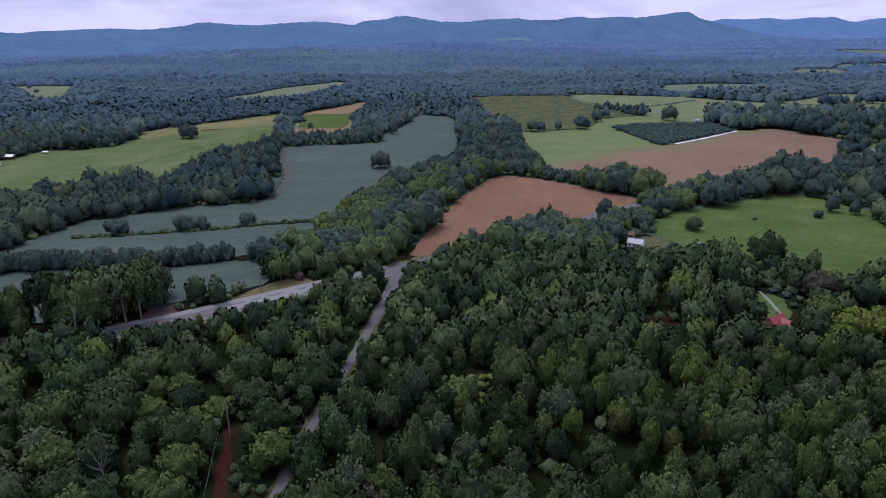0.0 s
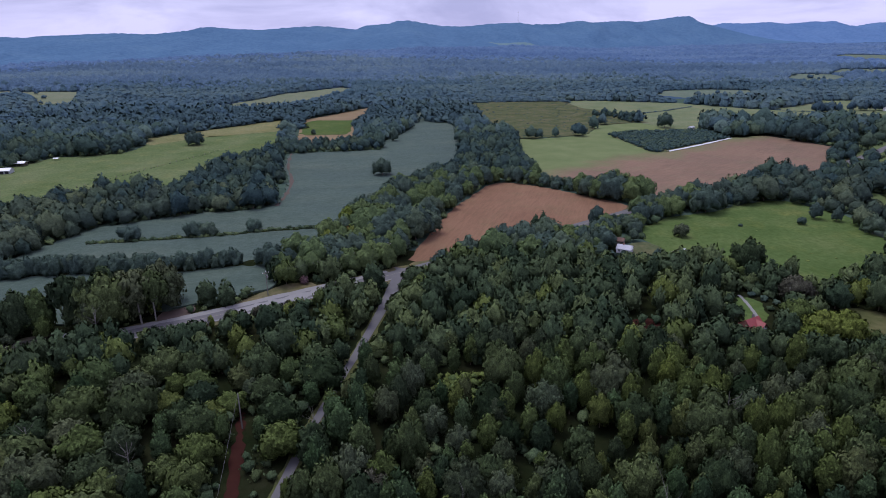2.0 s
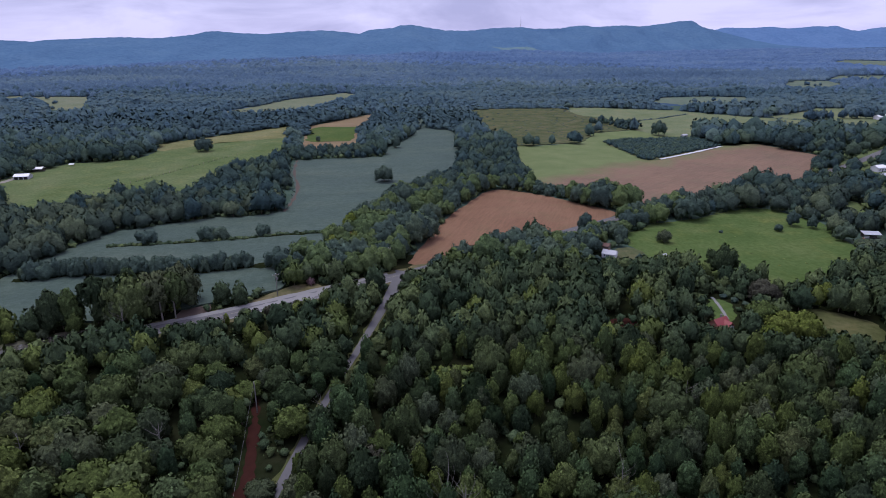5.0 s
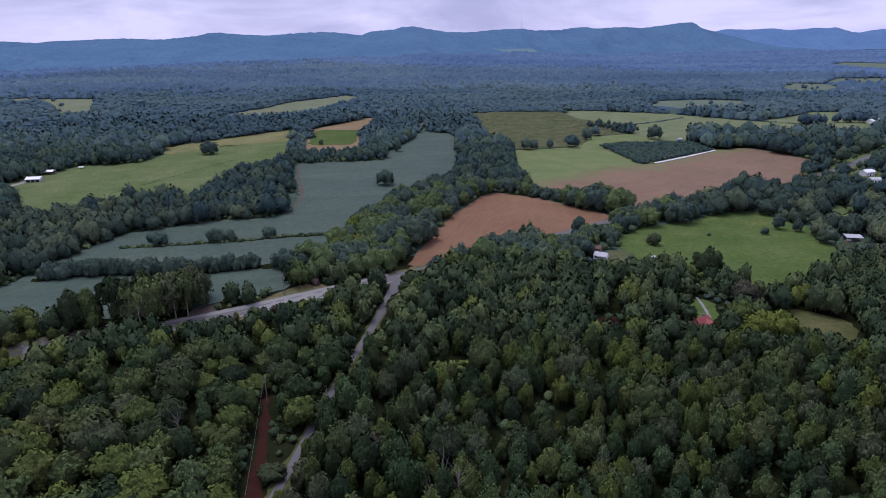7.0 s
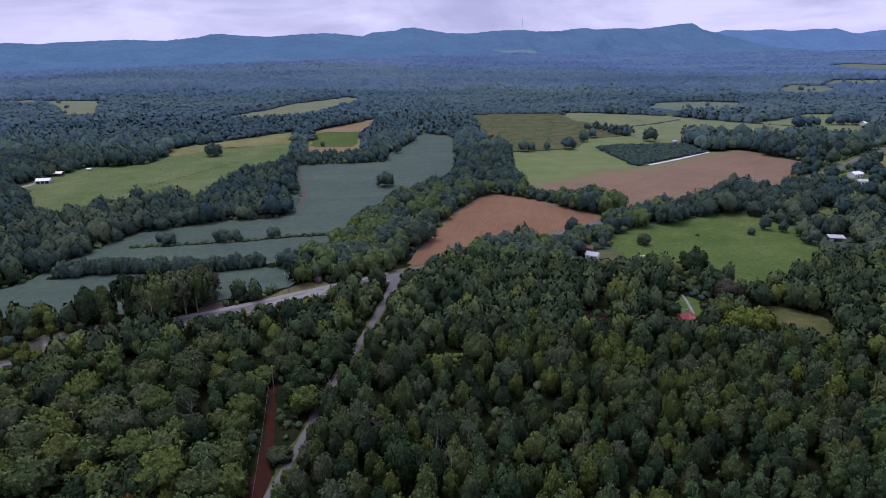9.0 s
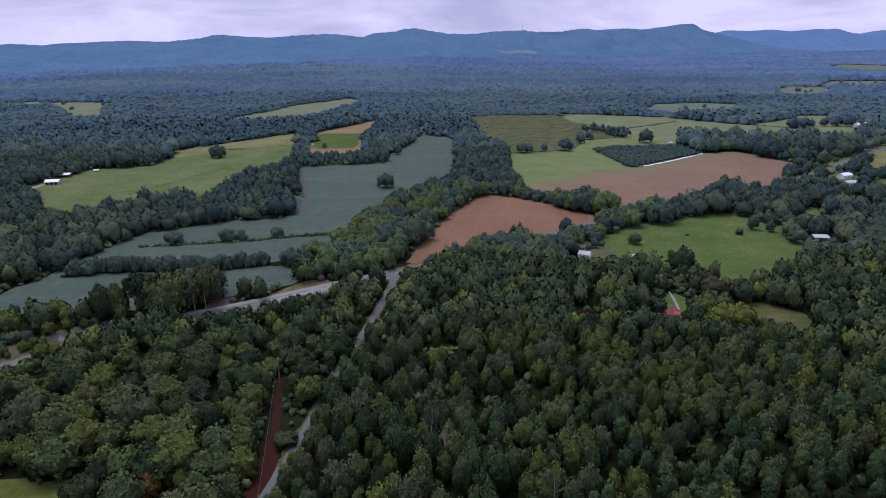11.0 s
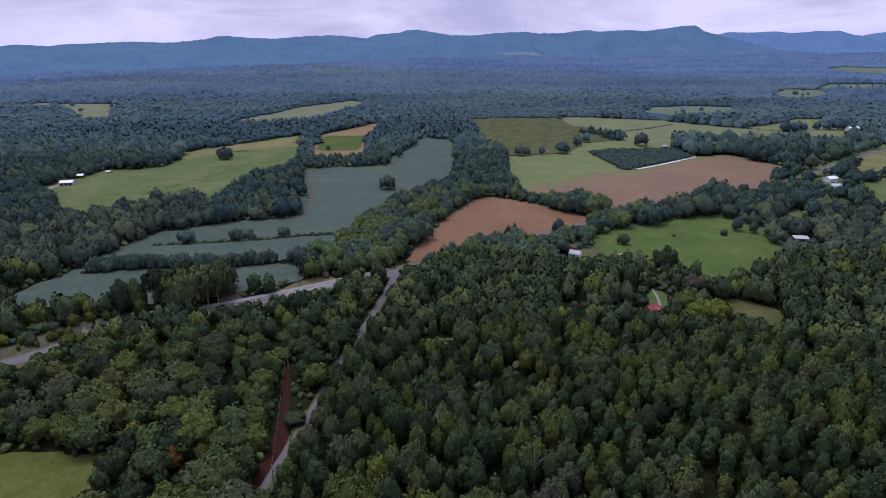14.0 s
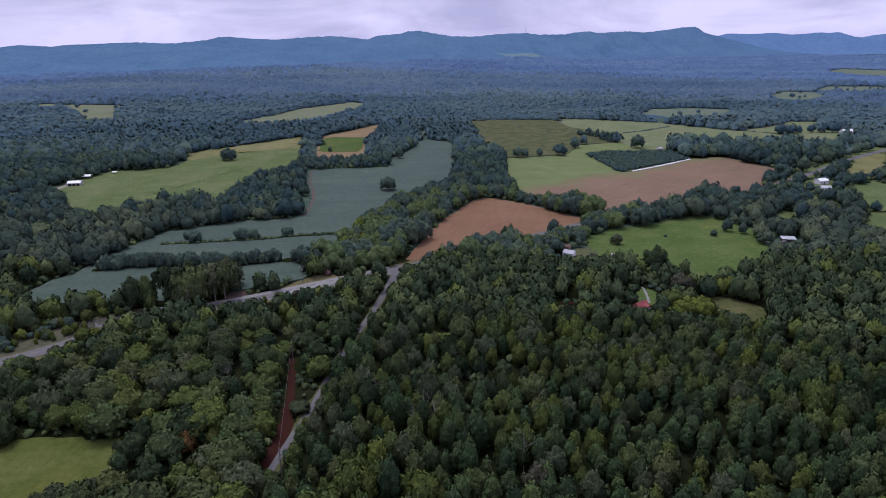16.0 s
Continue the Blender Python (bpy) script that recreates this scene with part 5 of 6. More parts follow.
FAR_XY, d = [], 690.0
while d < 4500:
    step = max(6.8, d * 0.0056)
    n = int(1.62 * d / step)
    a = (np.arange(n) + RNG.uniform(-0.45, 0.45, n)) / n * 1.62 - 0.81
    r = d + RNG.uniform(-0.4, 0.4, n) * step
    FAR_XY.append(np.vstack([r * np.sin(a), r * np.cos(a) - 280, np.full(n, step)]))
    d += step * 0.9
FX, FY, FS = np.hstack(FAR_XY)
k = ~is_open(FX, FY) & (FY < np.interp(FX, FOOT_X, FOOT_Y) + np.where(FX > 1900, 400, 90)) & (FY > 420)
FX, FY, FS = FX[k], FY[k], FS[k]
# low hedges only on the near side of the far fields
for outline in [f for _, f in FAR_FIELDS[:2] + FAR_FIELDS[3:9]]:
    u = np.mean(outline, 0) + np.array([0, 285.0])
    u = u / np.hypot(*u)
    for r in np.arange(10, 0.075 * np.hypot(*(np.mean(outline, 0) + np.array([0, 285.0]))), 10):
        k = ~inside(outline, FX + u[0] * r, FY + u[1] * r)
        FX, FY, FS = FX[k], FY[k], FS[k]
# lanes and small clearings lie across the view, and stands of different age give the canopy its steps
gap = np.array([noise.noise(Vector((a * 0.0045, b * 0.010, 3.0))) for a, b in zip(FX, FY)])
stand = np.array([noise.noise(Vector((a * 0.0035, b * 0.0085, 8.0))) + 0.5 * noise.noise(Vector((a * 0.012, b * 0.022, 1.0))) for a, b in zip(FX, FY)])
k = (np.abs(gap - 0.05) > 0.040) | (RNG.random(len(FX)) < 0.25)
FX, FY, FS, stand = FX[k], FY[k], FS[k], stand[k]
H = RNG.triangular(6, 9, 14, len(FX)) * (1.0 + 0.85 * np.clip(stand, -0.6, 0.6))
W = FS * RNG.triangular(0.48, 0.80, 1.15, len(FX)) / H
shade = np.array([noise.noise(Vector((a * 0.0028, b * 0.007, 15.0))) + 0.4 * noise.noise(Vector((a * 0.012, b * 0.03, 21.0))) for a, b in zip(FX, FY)])
TINT = np.clip(0.45 + 0.75 * shade + RNG.normal(0, 0.19, len(FX)), 0.02, 0.98)
# farther tiers take leaf colours with more haze tinted in
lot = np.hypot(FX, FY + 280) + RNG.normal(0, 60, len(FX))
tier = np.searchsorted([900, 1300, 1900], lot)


def dome(sides, rings, lift):
    """A far crown, of height 1 and radius about 1: an uneven dome."""
    v, n = [], []
    for i in range(rings):
        u = i / rings
        r, z = math.cos(u * 1.45) ** 0.8, 0.22 + 0.74 * math.sin(u * 1.5)
        for k in range(sides):
            a = (k + 0.5 * (i % 2)) * 2 * math.pi / sides
            q = r * RNG.uniform(0.78, 1.16)
            v.append((q * math.cos(a), q * math.sin(a), z * RNG.uniform(0.92, 1.06)))
            n.append((math.cos(a) * r, math.sin(a) * r, 0.15 + z * 0.8 + lift))
    v = [(x * 0.7, y * 0.7, 0.0) for x, y, _ in v[:sides]] + v + [(0.05, 0.03, 1.0)]
    n = [(x, y, 0.0) for x, y, _ in n[:sides]] + n + [(0, 0, 1)]
    f = []
    for i in range(rings):
        for k in range(sides):
            a, b = i * sides + k, i * sides + (k + 1) % sides
            f += [(a, b, a + sides), (b, b + sides, a + sides)]
    f += [(rings * sides + k, rings * sides + (k + 1) % sides, (rings + 1) * sides) for k in range(sides)]
    n = np.array(n)
    return np.array(v), np.array(f), np.zeros(len(f), int), n / np.linalg.norm(n, axis=1)[:, None]


NEAR_DOME = [stand_in_wood("round", 1, 42, 0.24, False, 12, 0.9) for _ in range(8)]
NEAR_DOME = [(v * np.array([1 / 0.42, 1 / 0.42, 1]), f, i, n) for v, f, i, n in NEAR_DOME]
DOME, DOME_FAR = [dome(6, 3, 0.7) for _ in range(12)], [dome(5, 2, 0.8) for _ in range(10)]
for t, models, leaf, label in ((0, NEAR_DOME, M_LEAF_BELT, "dark green woods beyond the fields"), (1, DOME, M_LEAF_HAZE, "woods beyond the fields with haze-blued leaves"),
                               (2, DOME_FAR, M_LEAF_WOODS, "woods across the valley with haze-blued leaves"), (3, DOME_FAR, M_LEAF_FAR, "far hazy woods below the mountains")):
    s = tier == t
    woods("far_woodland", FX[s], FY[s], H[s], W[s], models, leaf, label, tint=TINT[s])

woods("terrace_weeds", TERRACE[0], TERRACE[1], RNG.uniform(1.2, 2.6, 120), RNG.uniform(0.8, 1.6, 120), BUSHES, M_LEAF_NEARBY, "low weeds along the upper terrace strip")
# young planting in rows
X, Y = grid(165, 272, 250, 368, 3.4, 0.18)
k = inside(ORCHARD, X, Y) & ~inside([(185, 255), (270, 316), (275, 308), (190, 246)], X, Y)
woods("young_planting", X[k], Y[k], RNG.uniform(2.2, 3.8, k.sum()), RNG.uniform(1.0, 1.3, k.sum()), BUSHES, M_LEAF_MID, "dull green young pines planted in rows")
# scrub in the fallow field
X, Y = grid(50, 245, 325, 660, 6.0, 0.9)
k = inside(SCRUB, X, Y) & (RNG.random(len(X)) < 0.55)
woods("scrub", X[k], Y[k], RNG.uniform(0.3, 1.2, k.sum()), RNG.uniform(1.4, 3.0, k.sum()), BUSHES, M_LEAF_MID, "low scrub in the fallow field")
X, Y = grid(180, 245, 415, 520, 6.5)
k = inside([(188, 488), (211, 514), (225, 492), (229, 430), (212, 420), (207, 465)], X, Y)
woods("copse", X[k], Y[k], RNG.triangular(2.5, 4, 10, k.sum()), RNG.uniform(0.7, 1.0, k.sum()), HEDGE_ROUND, M_LEAF_MID, "small trees at the fallow field's edge")

# single trees and clumps left standing in the far fields
X, Y = grid(-900, 1200, 560, 1400, 17.0)
k = np.zeros(len(X), bool)
for _, outline in FAR_FIELDS[:2] + FAR_FIELDS[3:9]:
    k |= inside(outline, X, Y)
k &= RNG.random(len(X)) < 0.10
woods("copse", X[k], Y[k], RNG.uniform(5, 9, k.sum()), RNG.uniform(0.8, 1.1, k.sum()), FAR_ROUND, M_LEAF_HAZE, "scattered trees left standing in far fields")
# willows and brush on the flats beside the pond
for i in range(200):
    x, y = RNG.uniform(-192, -134), RNG.uniform(-112, -56)
    ok = inside(FLATS, np.array([x]), np.array([y]))[0] and not inside(POND, np.array([x]), np.array([y]))[0] and away(ROAD, np.array([x]), np.array([y]))[0] > 6.5
    if ok:
        plant((GREY[0], LIGHT[0], YELLOW[1], LIGHT[1], BUSH[0])[i % 5], "willow_shrub", x, y, RNG.uniform(2.5, 5.0), RNG.uniform(0.9, 1.2), "yellowish grey-green willow brush beside the pond", "bush", "willow brush")

# weed clumps in the green pasture
X, Y = grid(95, 220, -40, 102, 5.0, 0.5)
k = inside(PASTURE_R, X, Y) & (RNG.random(len(X)) < 0.09)
woods("pasture_weeds", X[k], Y[k], RNG.uniform(0.15, 0.35, k.sum()), RNG.uniform(2.5, 5.5, k.sum()), BUSHES, M_LEAF_NEARBY_LIGHT, "low weed clumps in the green pasture")

# a clump of trees in the far meadow
X, Y = np.array([447, 453, 459, 466, 472, 456, 464, 450, 470, 411, 414, 493, 500, 507, 514, 521, 528, 534]), np.array([480, 486, 481, 487, 482, 494, 495, 490, 492, 403, 406, 494, 499, 493, 498, 490, 493, 486])
woods("copse", X, Y, np.where(X < 420, 6.0, RNG.uniform(10, 14, 18)), RNG.uniform(0.7, 0.95, 18), HEDGE_ROUND, M_LEAF_HAZE, "dark clump of trees in a far meadow")

# weedy fence line across the far hay meadow
fx = np.concatenate([np.linspace(252, 333, 46), np.linspace(415, 464, 30)])
fy = np.interp(fx, [252, 290, 333, 415, 440, 464], [500, 523, 559, 512, 487, 458]) + RNG.normal(0, 0.6, len(fx))
woods("fence_weeds", fx, fy, RNG.uniform(0.8, 2.0, len(fx)), RNG.uniform(0.9, 1.6, len(fx)), BUSHES, M_LEAF_HAZE, "low weeds along a fence in the far meadow")


# ---------------------------------------------------------------- buildings
def gable_roof(root, x0, x1, y0, y1, z, rise, material, over=0.4, thick=0.12, ribs=True):
    """Two sloping sheets along x, with standing seams."""
    ym = (y0 + y1) / 2
    for s in (-1, 1):
        ya, w = (y0 - over if s < 0 else y1 + over), None
        bm = bmesh.new()
        drop = rise * over / (ym - y0)
        q = [(x0 - over, ya, z - drop), (x1 + over, ya, z - drop), (x1 + over, ym, z + rise), (x0 - over, ym, z + rise)]
        lo = [bm.verts.new(p) for p in q]
        hi = [bm.verts.new((p[0], p[1], p[2] + thick)) for p in q]
        bm.faces.new(lo), bm.faces.new(hi)
        for i in range(4):
            bm.faces.new((lo[i], lo[(i + 1) % 4], hi[(i + 1) % 4], hi[i]))
        sheet = part("roof", bm, material, root)
        if ribs:
            n = max(3, int((x1 - x0) / 1.2))
            for i in range(n + 1):
                x = x0 - over + 0.1 + (x1 - x0 + 2 * over - 0.2) * i / n
                bm = bmesh.new()
                rod(bm, (x, ya, z - drop + thick + 0.02), (x, ym, z + rise + thick + 0.02), 0.035, 0.035, 4)
                part("seam", bm, material, sheet)


def gable_wall(root, x0, x1, y0, y1, z, rise, material):
    bm = bmesh.new()
    ym = (y0 + y1) / 2
    for x in (x0, x1):
        bm.faces.new([bm.verts.new(p) for p in ((x, y0, 0), (x, y1, 0), (x, y1, z), (x, ym, z + rise), (x, y0, z))])
    bm.verts.ensure_lookup_table()
    v = bm.verts
    for a, b in ((0, 1), (1, 2), (2, 3), (3, 4), (4, 0)):
        bm.faces.new((v[a], v[b], v[b + 5], v[a + 5]))
    return part("wall", bm, material, root)


def wall_window(root, x, y, z, w, h, face):
    """A framed window; face: 'x' or 'y', the wall's axis it looks along."""
    t = 0.06
    bm, fr = bmesh.new(), bmesh.new()
    if face == "x":
        box(bm, x - 0.02, y - w / 2, z, x + 0.02, y + w / 2, z + h)
        for a, b, c, d in ((-w / 2 - 0.1, -w / 2, -0.1, h + 0.1), (w / 2, w / 2 + 0.1, -0.1, h + 0.1), (-w / 2, w / 2, -0.1, 0), (-w / 2, w / 2, h, h + 0.1)):
            box(fr, x - t, y + a, z + c, x + t, y + b, z + d)
    else:
        box(bm, x - w / 2, y - 0.02, z, x + w / 2, y + 0.02, z + h)
        for a, b, c, d in ((-w / 2 - 0.1, -w / 2, -0.1, h + 0.1), (w / 2, w / 2 + 0.1, -0.1, h + 0.1), (-w / 2, w / 2, -0.1, 0), (-w / 2, w / 2, h, h + 0.1)):
            box(fr, x + a, y - t, z + c, x + b, y + t, z + d)
    win = part("window", fr, M_WHITE, root)
    part("pane", bm, M_GLASS, win)


def door_in(root, x, y, w, h, face, material):
    bm = boxed(x - 0.05, y - w / 2, 0, x + 0.05, y + w / 2, h) if face == "x" else boxed(x - w / 2, y - 0.05, 0, x + w / 2, y + 0.05, h)
    part("door", bm, material, root)


# cottage with a red roof
h = thing("house", 99.5, -61.5, 0, 28, "brick cottage with a cross-gabled red metal roof", "house")
h.matrix_world = h.matrix_world @ Matrix.Diagonal((0.62, 0.62, 0.70, 1))
gable_wall(h, -5, 5, -3.6, 3.6, 2.9, 2.9, M_BRICK)
gable_roof(h, -5, 5, -3.6, 3.6, 2.9, 2.9, M_REDROOF)
part("chimney", boxed(1.6, 0.4, 3.0, 2.5, 1.3, 7.1, bevel=0.05), M_CONCRETE, h, "pale chimney stack")
bm = boxed(-0.2, -6.4, 0, 4.2, -3.61, 2.8)
part("porch", bm, M_WHITE, h)
for s in (-1, 1):
    bm = bmesh.new()
    a = [(2 + s * 2.6, -6.8, 2.6), (2 + s * 2.6, 0.3, 2.6), (2, 0.3, 5.0), (2, -6.8, 5.0)]
    lo = [bm.verts.new(p) for p in a]
    hi = [bm.verts.new((p[0], p[1], p[2] + 0.12)) for p in a]
    bm.faces.new(lo), bm.faces.new(hi)
    for i in range(4):
        bm.faces.new((lo[i], lo[(i + 1) % 4], hi[(i + 1) % 4], hi[i]))
    part("porch_roof", bm, M_REDROOF, h)
for x in (-3.6, -1.6):
    wall_window(h, x, -3.62, 1.0, 0.9, 1.3, "y")
wall_window(h, 5.02, 0, 1.0, 1.0, 1.3, "x")
door_in(h, 2.0, -6.43, 0.95, 2.05, "y", M_TIMBER)

# white house
h = thing("house", 82.5, 16.5, 0, -32, "small white-walled house with a grey roof", "house")
h.matrix_world = h.matrix_world @ Matrix.Diagonal((0.62, 0.62, 0.72, 1))
gable_wall(h, -5, 5, -3.8, 3.8, 2.7, 1.9, M_WHITE)
gable_roof(h, -5, 5, -3.8, 3.8, 2.7, 1.9, M_ROOF_GREY)
for y in (-1.8, 1.6):
    wall_window(h, 5.02, y, 0.9, 0.9, 1.3, "x")
for x in (-3, 0.4):
    wall_window(h, x, -3.82, 0.9, 1.0, 1.3, "y")
door_in(h, 2.8, -3.83, 0.95, 2.05, "y", M_TIMBER)
part("chimney", boxed(-1.2, -0.4, 3.4, -0.5, 0.3, 5.4, bevel=0.04), M_BRICK, h)
h = thing("shed", 82, 28, 0, -32, "low shed with a rusty brown roof behind the white house", "shed")
gable_wall(h, -3.5, 3.5, -2, 2, 2.3, 0.9, M_TIMBER)
gable_roof(h, -3.5, 3.5, -2, 2, 2.3, 0.9, M_RUSTY, ribs=False)
h = thing("shed", 104, 9, 0, 25, "small shed with a pale tin roof among trees", "shed")
gable_wall(h, -2.5, 2.5, -2, 2, 2.2, 1.0, M_TIMBER)
gable_roof(h, -2.5, 2.5, -2, 2, 2.2, 1.0, M_TIN, ribs=False)

# open shed right of the pasture
h = thing("open_shed", 220.5, 37, 0, -12, "open-sided shed with a flat pale roof and stored goods", "shed")
h.matrix_world = h.matrix_world @ Matrix.Diagonal((0.8, 0.8, 0.8, 1))
bm = bmesh.new()
for p in (((-5.2, -3.2, 2.9), (5.2, -3.2, 2.9), (5.2, 3.2, 3.6), (-5.2, 3.2, 3.6)),):
    lo = [bm.verts.new(q) for q in p]
    hi = [bm.verts.new((q[0], q[1], q[2] + 0.15)) for q in p]
    bm.faces.new(lo), bm.faces.new(hi)
    for i in range(4):
        bm.faces.new((lo[i], lo[(i + 1) % 4], hi[(i + 1) % 4], hi[i]))
part("roof", bm, M_TIN, h)
for x in (-4.8, -1.6, 1.6, 4.8):
    for y, z in ((-2.9, 2.95), (2.9, 3.55)):
        part("post", boxed(x - 0.1, y - 0.1, 0, x + 0.1, y + 0.1, z), M_TIMBER, h)
part("back_wall", boxed(-4.7, 2.6, 0, 4.7, 2.7, 3.2), M_TIMBER, h)
for i, (x, y, w, d, z, m) in enumerate(((-2.5, -0.5, 2.6, 1.6, 1.3, M_WHITE), (1.6, 0.4, 2.2, 2.0, 1.7, M_CONCRETE), (3.6, -1.6, 1.2, 1.1, 0.9, M_TIMBER), (-5.6, -3.9, 1.7, 1.2, 0.9, M_BRICK))):
    b = thing("crate", 220.5, 37, 0, -12, "pale stored crate in the open shed", "crate")
    b.matrix_world = b.matrix_world @ Matrix.Diagonal((0.8, 0.8, 0.8, 1))
    part("body", boxed(x - w / 2, y - d / 2, 0, x + w / 2, y + d / 2, z, bevel=0.06), m, b)
    part("lid", boxed(x - w / 2 - 0.04, y - d / 2 - 0.04, z + 0.003, x + w / 2 + 0.04, y + d / 2 + 0.04, z + 0.08), m, b)

# farm barns by the far pasture
h = thing("barn", -308, 219, 0, 8, "metal barn with a white roof and three open bays", "barn")
h.matrix_world = h.matrix_world @ Matrix.Diagonal((0.75, 0.75, 0.75, 1))
gable_wall(h, -7, 7, -5, 5, 3.2, 1.9, M_TIN)
gable_roof(h, -7, 7, -5, 5, 3.2, 1.9, M_WHITE)
# Dark sheets on the wall stand in for the bays' unlit insides.
for x in (-4.4, 0, 4.4):
    part("bay", boxed(x - 1.7, -5.06, 0, x + 1.7, -5.01, 2.7), M_DARK, h, "dark wall sheet for an open bay's unlit inside")
h = thing("open_barn", -314, 246, 0, 6, "long open-sided hay barn with a white roof", "barn")
h.matrix_world = h.matrix_world @ Matrix.Diagonal((0.75, 0.75, 0.75, 1))
gable_roof(h, -8, 8, -4, 4, 3.4, 1.5, M_WHITE)
for x in (-7.6, -3.8, 0, 3.8, 7.6):
    for y in (-3.8, 3.8):
        part("post", boxed(x - 0.12, y - 0.12, 0, x + 0.12, y + 0.12, 3.35), M_TIMBER, h)
part("back_wall", boxed(-7.4, 3.3, 0, 7.4, 3.4, 3.0), M_TIMBER, h)
h = thing("shed", -297, 268, 0, 0, "little shelter with a pale roof in the pasture", "shed")
h.matrix_world = h.matrix_world @ Matrix.Diagonal((0.75, 0.75, 0.75, 1))
gable_roof(h, -2.5, 2.5, -1.5, 1.5, 2.0, 0.7, M_TIN, ribs=False)
for x in (-2.2, 2.2):
    for y in (-1.3, 1.3):
        part("post", boxed(x - 0.1, y - 0.1, 0, x + 0.1, y + 0.1, 2.0), M_TIMBER, h)

# houses further off
for x, y, turn, w, label, roof in ((535, 484, 10, 7, "white house with a pale roof beyond the meadow", M_WHITE), (334, 196, 20, 5, "small white house among dark trees", M_WHITE),
                                   (322, 170, -10, 3.5, "low white outbuilding among dark trees", M_TIN), (254, 366, 30, 3, "small gabled cabin beside the young planting", M_TIN),
                                   (742, 2046, 30, 12, "distant white farmhouse in the woods", M_WHITE), (810, 2190, 0, 7, "distant white farmhouse in the woods", M_WHITE), (2880, 4250, 0, 16, "white farm building below the far hills", M_WHITE), (2925, 4250, 0, 13, "white farm building below the far hills", M_WHITE)):
    h = thing("house", x, y, float(land(x, y)), turn, label, "house")
    gable_wall(h, -w, w, -w * 0.6, w * 0.6, 2.8 + w * 0.06, w * 0.3, M_WHITE)
    gable_roof(h, -w, w, -w * 0.6, w * 0.6, 2.8 + w * 0.06, w * 0.3, roof, ribs=False)
    door_in(h, 0, -w * 0.6 - 0.06, 1.0, 2.05, "y", M_DARK)
    for k in (-0.6, 0.6):
        wall_window(h, k * w, -w * 0.6 - 0.03, 0.9, 1.0, 1.2, "y")

# ---------------------------------------------------------------- poles, cables, signs, fences
def utility_pole(x, y, h, label, arm=True, turn=30, box_on=False):
    p = thing("utility_pole", x, y, 0, turn, label, "pole", "utility poles")
    bm = bmesh.new()
    rod(bm, (0, 0, -0.3), (0, 0, h), 0.20, 0.13, 9)
    part("shaft", bm, M_BARK_PALE, p)
    if arm:
        part("crossarm", boxed(-1.2, -0.07, h - 0.7, 1.2, 0.07, h - 0.55), M_TIMBER, p)
        for k in (-1.1, 0, 1.1):
            bm = bmesh.new()
            rod(bm, (k, 0, h - 0.55 if k else h), (k, 0, h - 0.25 if k else h + 0.3), 0.09, 0.06, 6)
            part("insulator", bm, M_WHITE, p)
    if box_on:
        bm = bmesh.new()
        rod(bm, (0.42, 0, h - 2.6), (0.42, 0, h - 1.5), 0.27, 0.27, 9)
        part("transformer", bm, M_CONCRETE, p, "pale grey transformer can")
    return p


utility_pole(-19.9, 4.6, 10.5, "pale wooden utility pole beside the road junction", turn=35)
utility_pole(-63.6, -22.9, 9.5, "wooden utility pole with a transformer by the field", turn=30, box_on=True)
utility_pole(-50.6, -108, 10.0, "weathered utility pole at the head of the clay strip", False, turn=8)
utility_pole(-39.8, -176, 10.0, "utility pole at the end of the clay strip", False, turn=8)


def cable(a, b, sag, r, label):
    a, b = Vector(a), Vector(b)
    c = bpy.data.curves.new("cable", "CURVE")
    c.dimensions, c.bevel_depth, c.bevel_resolution = "3D", r, 1
    sp = c.splines.new("POLY")
    sp.points.add(16)
    for i, q in enumerate(sp.points):
        u = i / 16
        p = a.lerp(b, u)
        q.co = (p.x, p.y, p.z - 4 * sag * u * (1 - u), 1)
    c.materials.append(M_WIRE)
    tagged(new("cable", c), label, "cable", "power line cables")


for dx in (0.0,):
    z = 9.95
    cable((-50.6 + dx, -108, z), (-39.8 + dx, -176, z), 0.9, 0.022, "thin pale power cable over the clay strip")
    cable((-39.8 + dx, -176, z), (-29.8 + dx, -240, z), 0.9, 0.022, "thin pale power cable over the woods")
for dz in (0.0, -0.5):
    cable((-19.9, 4.6, 10.3 + dz), (-63.6, -22.9, 9.3 + dz), 0.7, 0.008, "thin cable between roadside poles")

# fence of the grazed pasture
for i in range(26):
    u = i / 25
    x, y = -232 + 60 * u, 160 + 150 * u
    f = thing("fence_post", x, y, 0, 0, "grey wooden fence post in the pasture", "fence post", "pasture fence posts")
    part("shaft", boxed(-0.12, -0.12, 0, 0.12, 0.12, 1.4), M_TIMBER, f)
X = np.linspace(-232, -178, 40)
Y = 160 + (X + 232) * 2.5
woods("fence_weeds", X, Y + RNG.normal(0, 0.8, 40), RNG.uniform(0.3, 1.0, 40), RNG.uniform(0.8, 1.6, 40), BUSHES, M_LEAF_NEARBY, "tall weeds along the pasture fence")

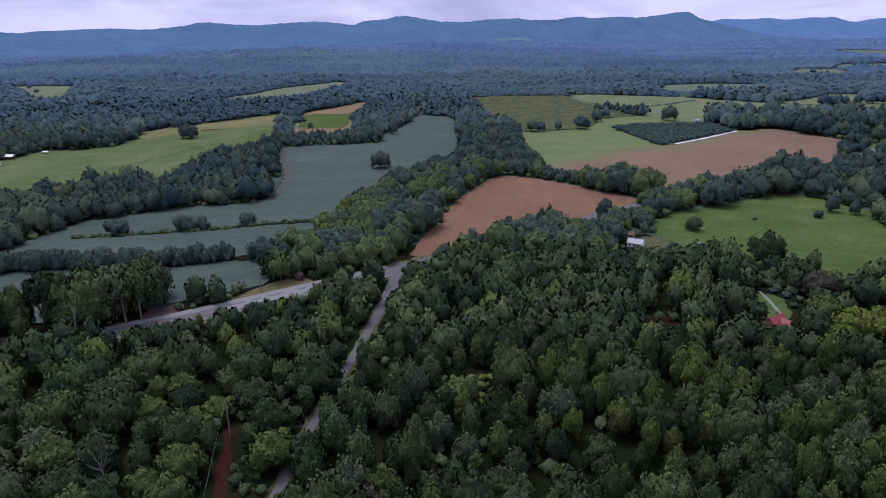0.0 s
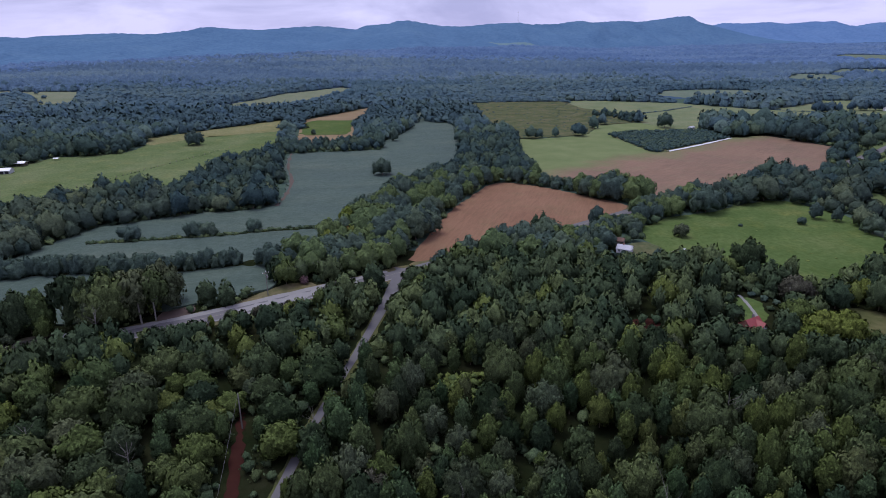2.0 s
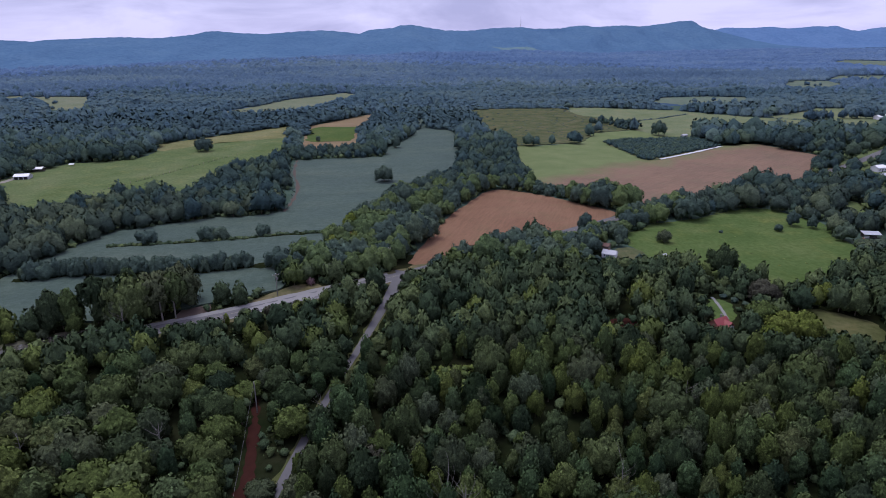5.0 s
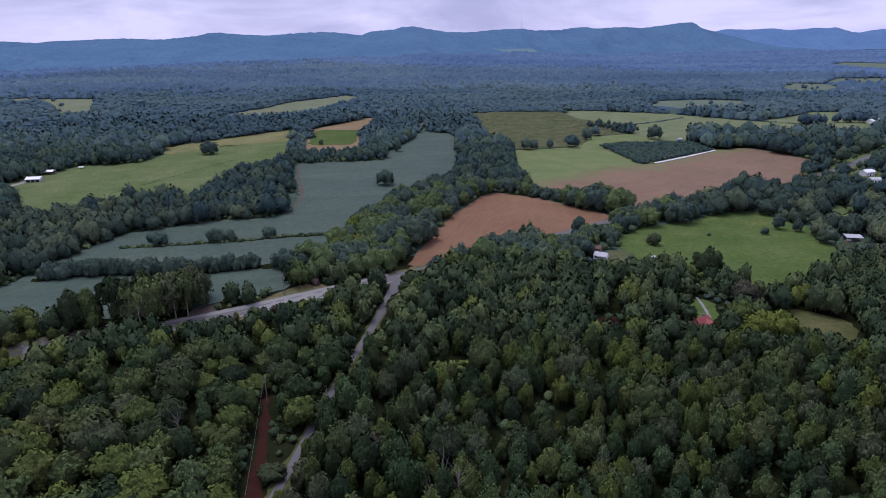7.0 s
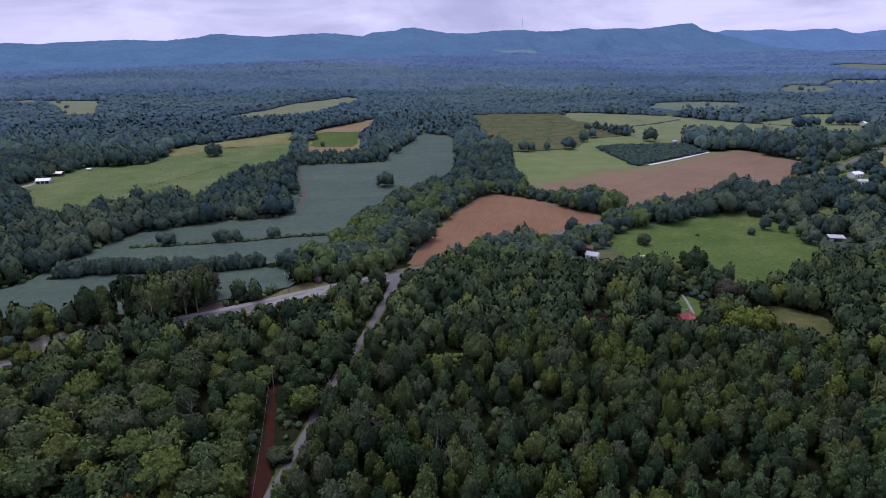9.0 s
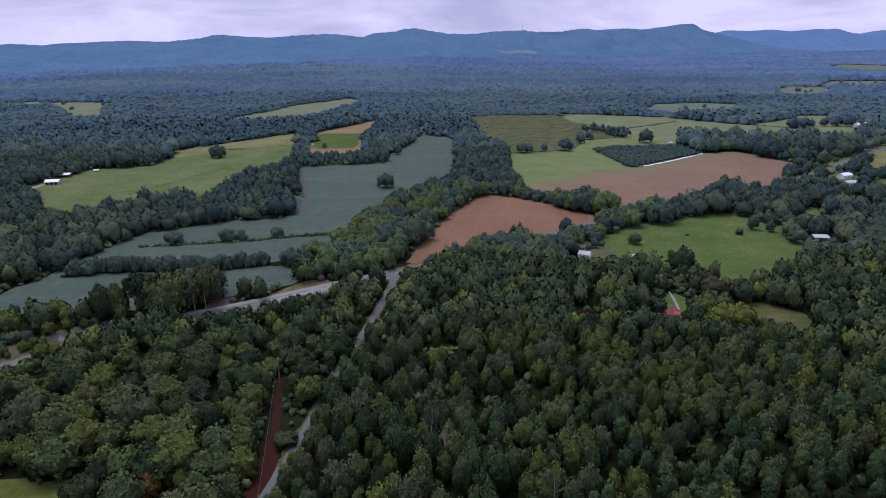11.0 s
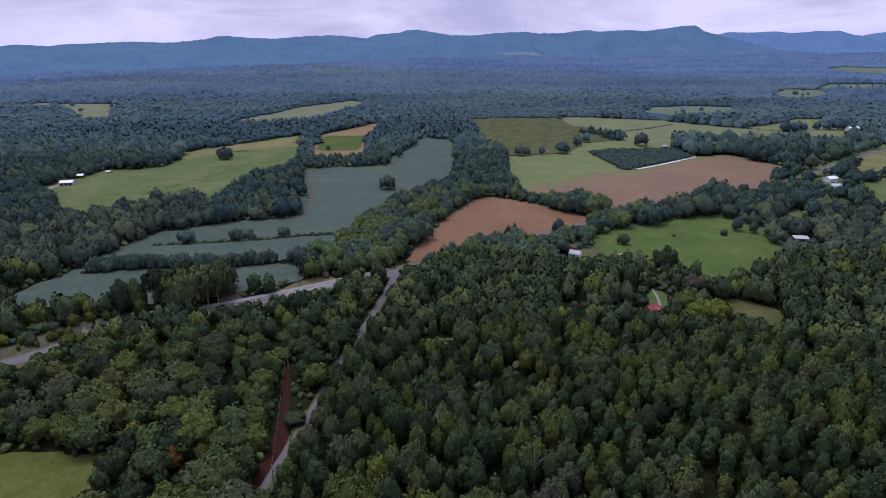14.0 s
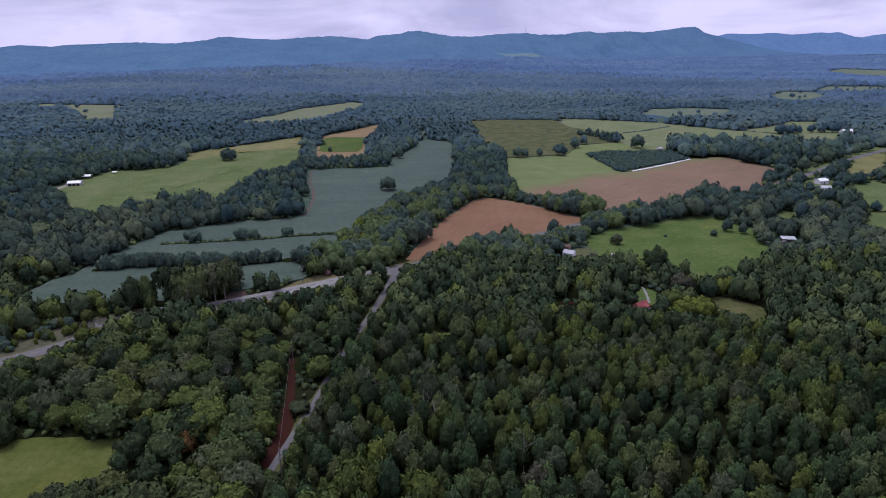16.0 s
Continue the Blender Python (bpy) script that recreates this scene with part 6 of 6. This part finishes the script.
# mast on the ridge
m = thing("radio_mast", 546, 3566, 142, 0, "thin radio mast on the mountain ridge", "mast")
for x, y in ((-1.5, -1), (1.5, -1), (0, 1.5)):
    bm = bmesh.new()
    rod(bm, (x, y, -4), (x * 0.3, y * 0.3, 60), 0.24, 0.16, 5)
    part("leg", bm, M_STEEL, m)
for z in range(4, 66, 6):
    k = 1 - 0.7 * z / 68
    bm = bmesh.new()
    rod(bm, (-1.5 * k, -k, z), (1.5 * k, -k, z + 4), 0.15, 0.15, 4)
    part("brace", bm, M_STEEL, m)

# guard rail at the junction
g = thing("guard_rail", 0, 0, 0, 0, "pale guard rail curving round the junction", "rail")
line = [(-21.6, -13), (-22.0, -18), (-22.6, -24), (-24.2, -30)]
for a, b in zip(line[:-1], line[1:]):
    bm = bmesh.new()
    rod(bm, (*a, 0.7), (*b, 0.7), 0.16, 0.16, 6)
    part("rail", bm, M_WHITE, g)
for x, y in line:
    part("post", boxed(x - 0.08, y - 0.08, 0, x + 0.08, y + 0.08, 0.72), M_STEEL, g)


# dead trees
def dead_tree(x, y, h, seed, label):
    rng = np.random.default_rng(seed)
    t = thing("dead_tree", x, y, 0, rng.uniform(0, 360), label, "tree", "bare dead trees")
    bm = bmesh.new()
    rod(bm, (0, 0, -0.2), (0.2, 0.1, h * 0.6), 0.16, 0.09, 7)
    rod(bm, (0.2, 0.1, h * 0.59), (0.5, 0.0, h), 0.12, 0.03, 6)
    part("trunk", bm, M_BARK_PALE, t)
    for i in range(9):
        a, z, l = rng.uniform(0, 6.28), h * rng.uniform(0.4, 0.85), h * rng.uniform(0.12, 0.26)
        bm = bmesh.new()
        e = (0.2 + l * math.cos(a), 0.1 + l * math.sin(a), z + l * 0.9)
        rod(bm, (0.2, 0.1, z), e, 0.045, 0.02, 5)
        rod(bm, e, (e[0] + l * 0.3 * math.cos(a + 0.7), e[1] + l * 0.3 * math.sin(a + 0.7), e[2] + l * 0.4), 0.03, 0.012, 4)
        part("limb", bm, M_BARK_PALE, t)


for i, (x, y, h) in enumerate(((1, -157, 15.5), (4.5, -159, 15), (-2, -163, 14), (30, -175, 14.5), (-96, -118, 9), (-70, -126, 9.5), (-103, -128, 9), (38, -152, 15), (-30, -120, 13),
                               (-86, -58, 6), (-76, -52, 5.5), (64, -120, 14), (-108, -60, 13))):
    dead_tree(x, y, h, 60 + i, "pale bare dead tree standing in the woods")
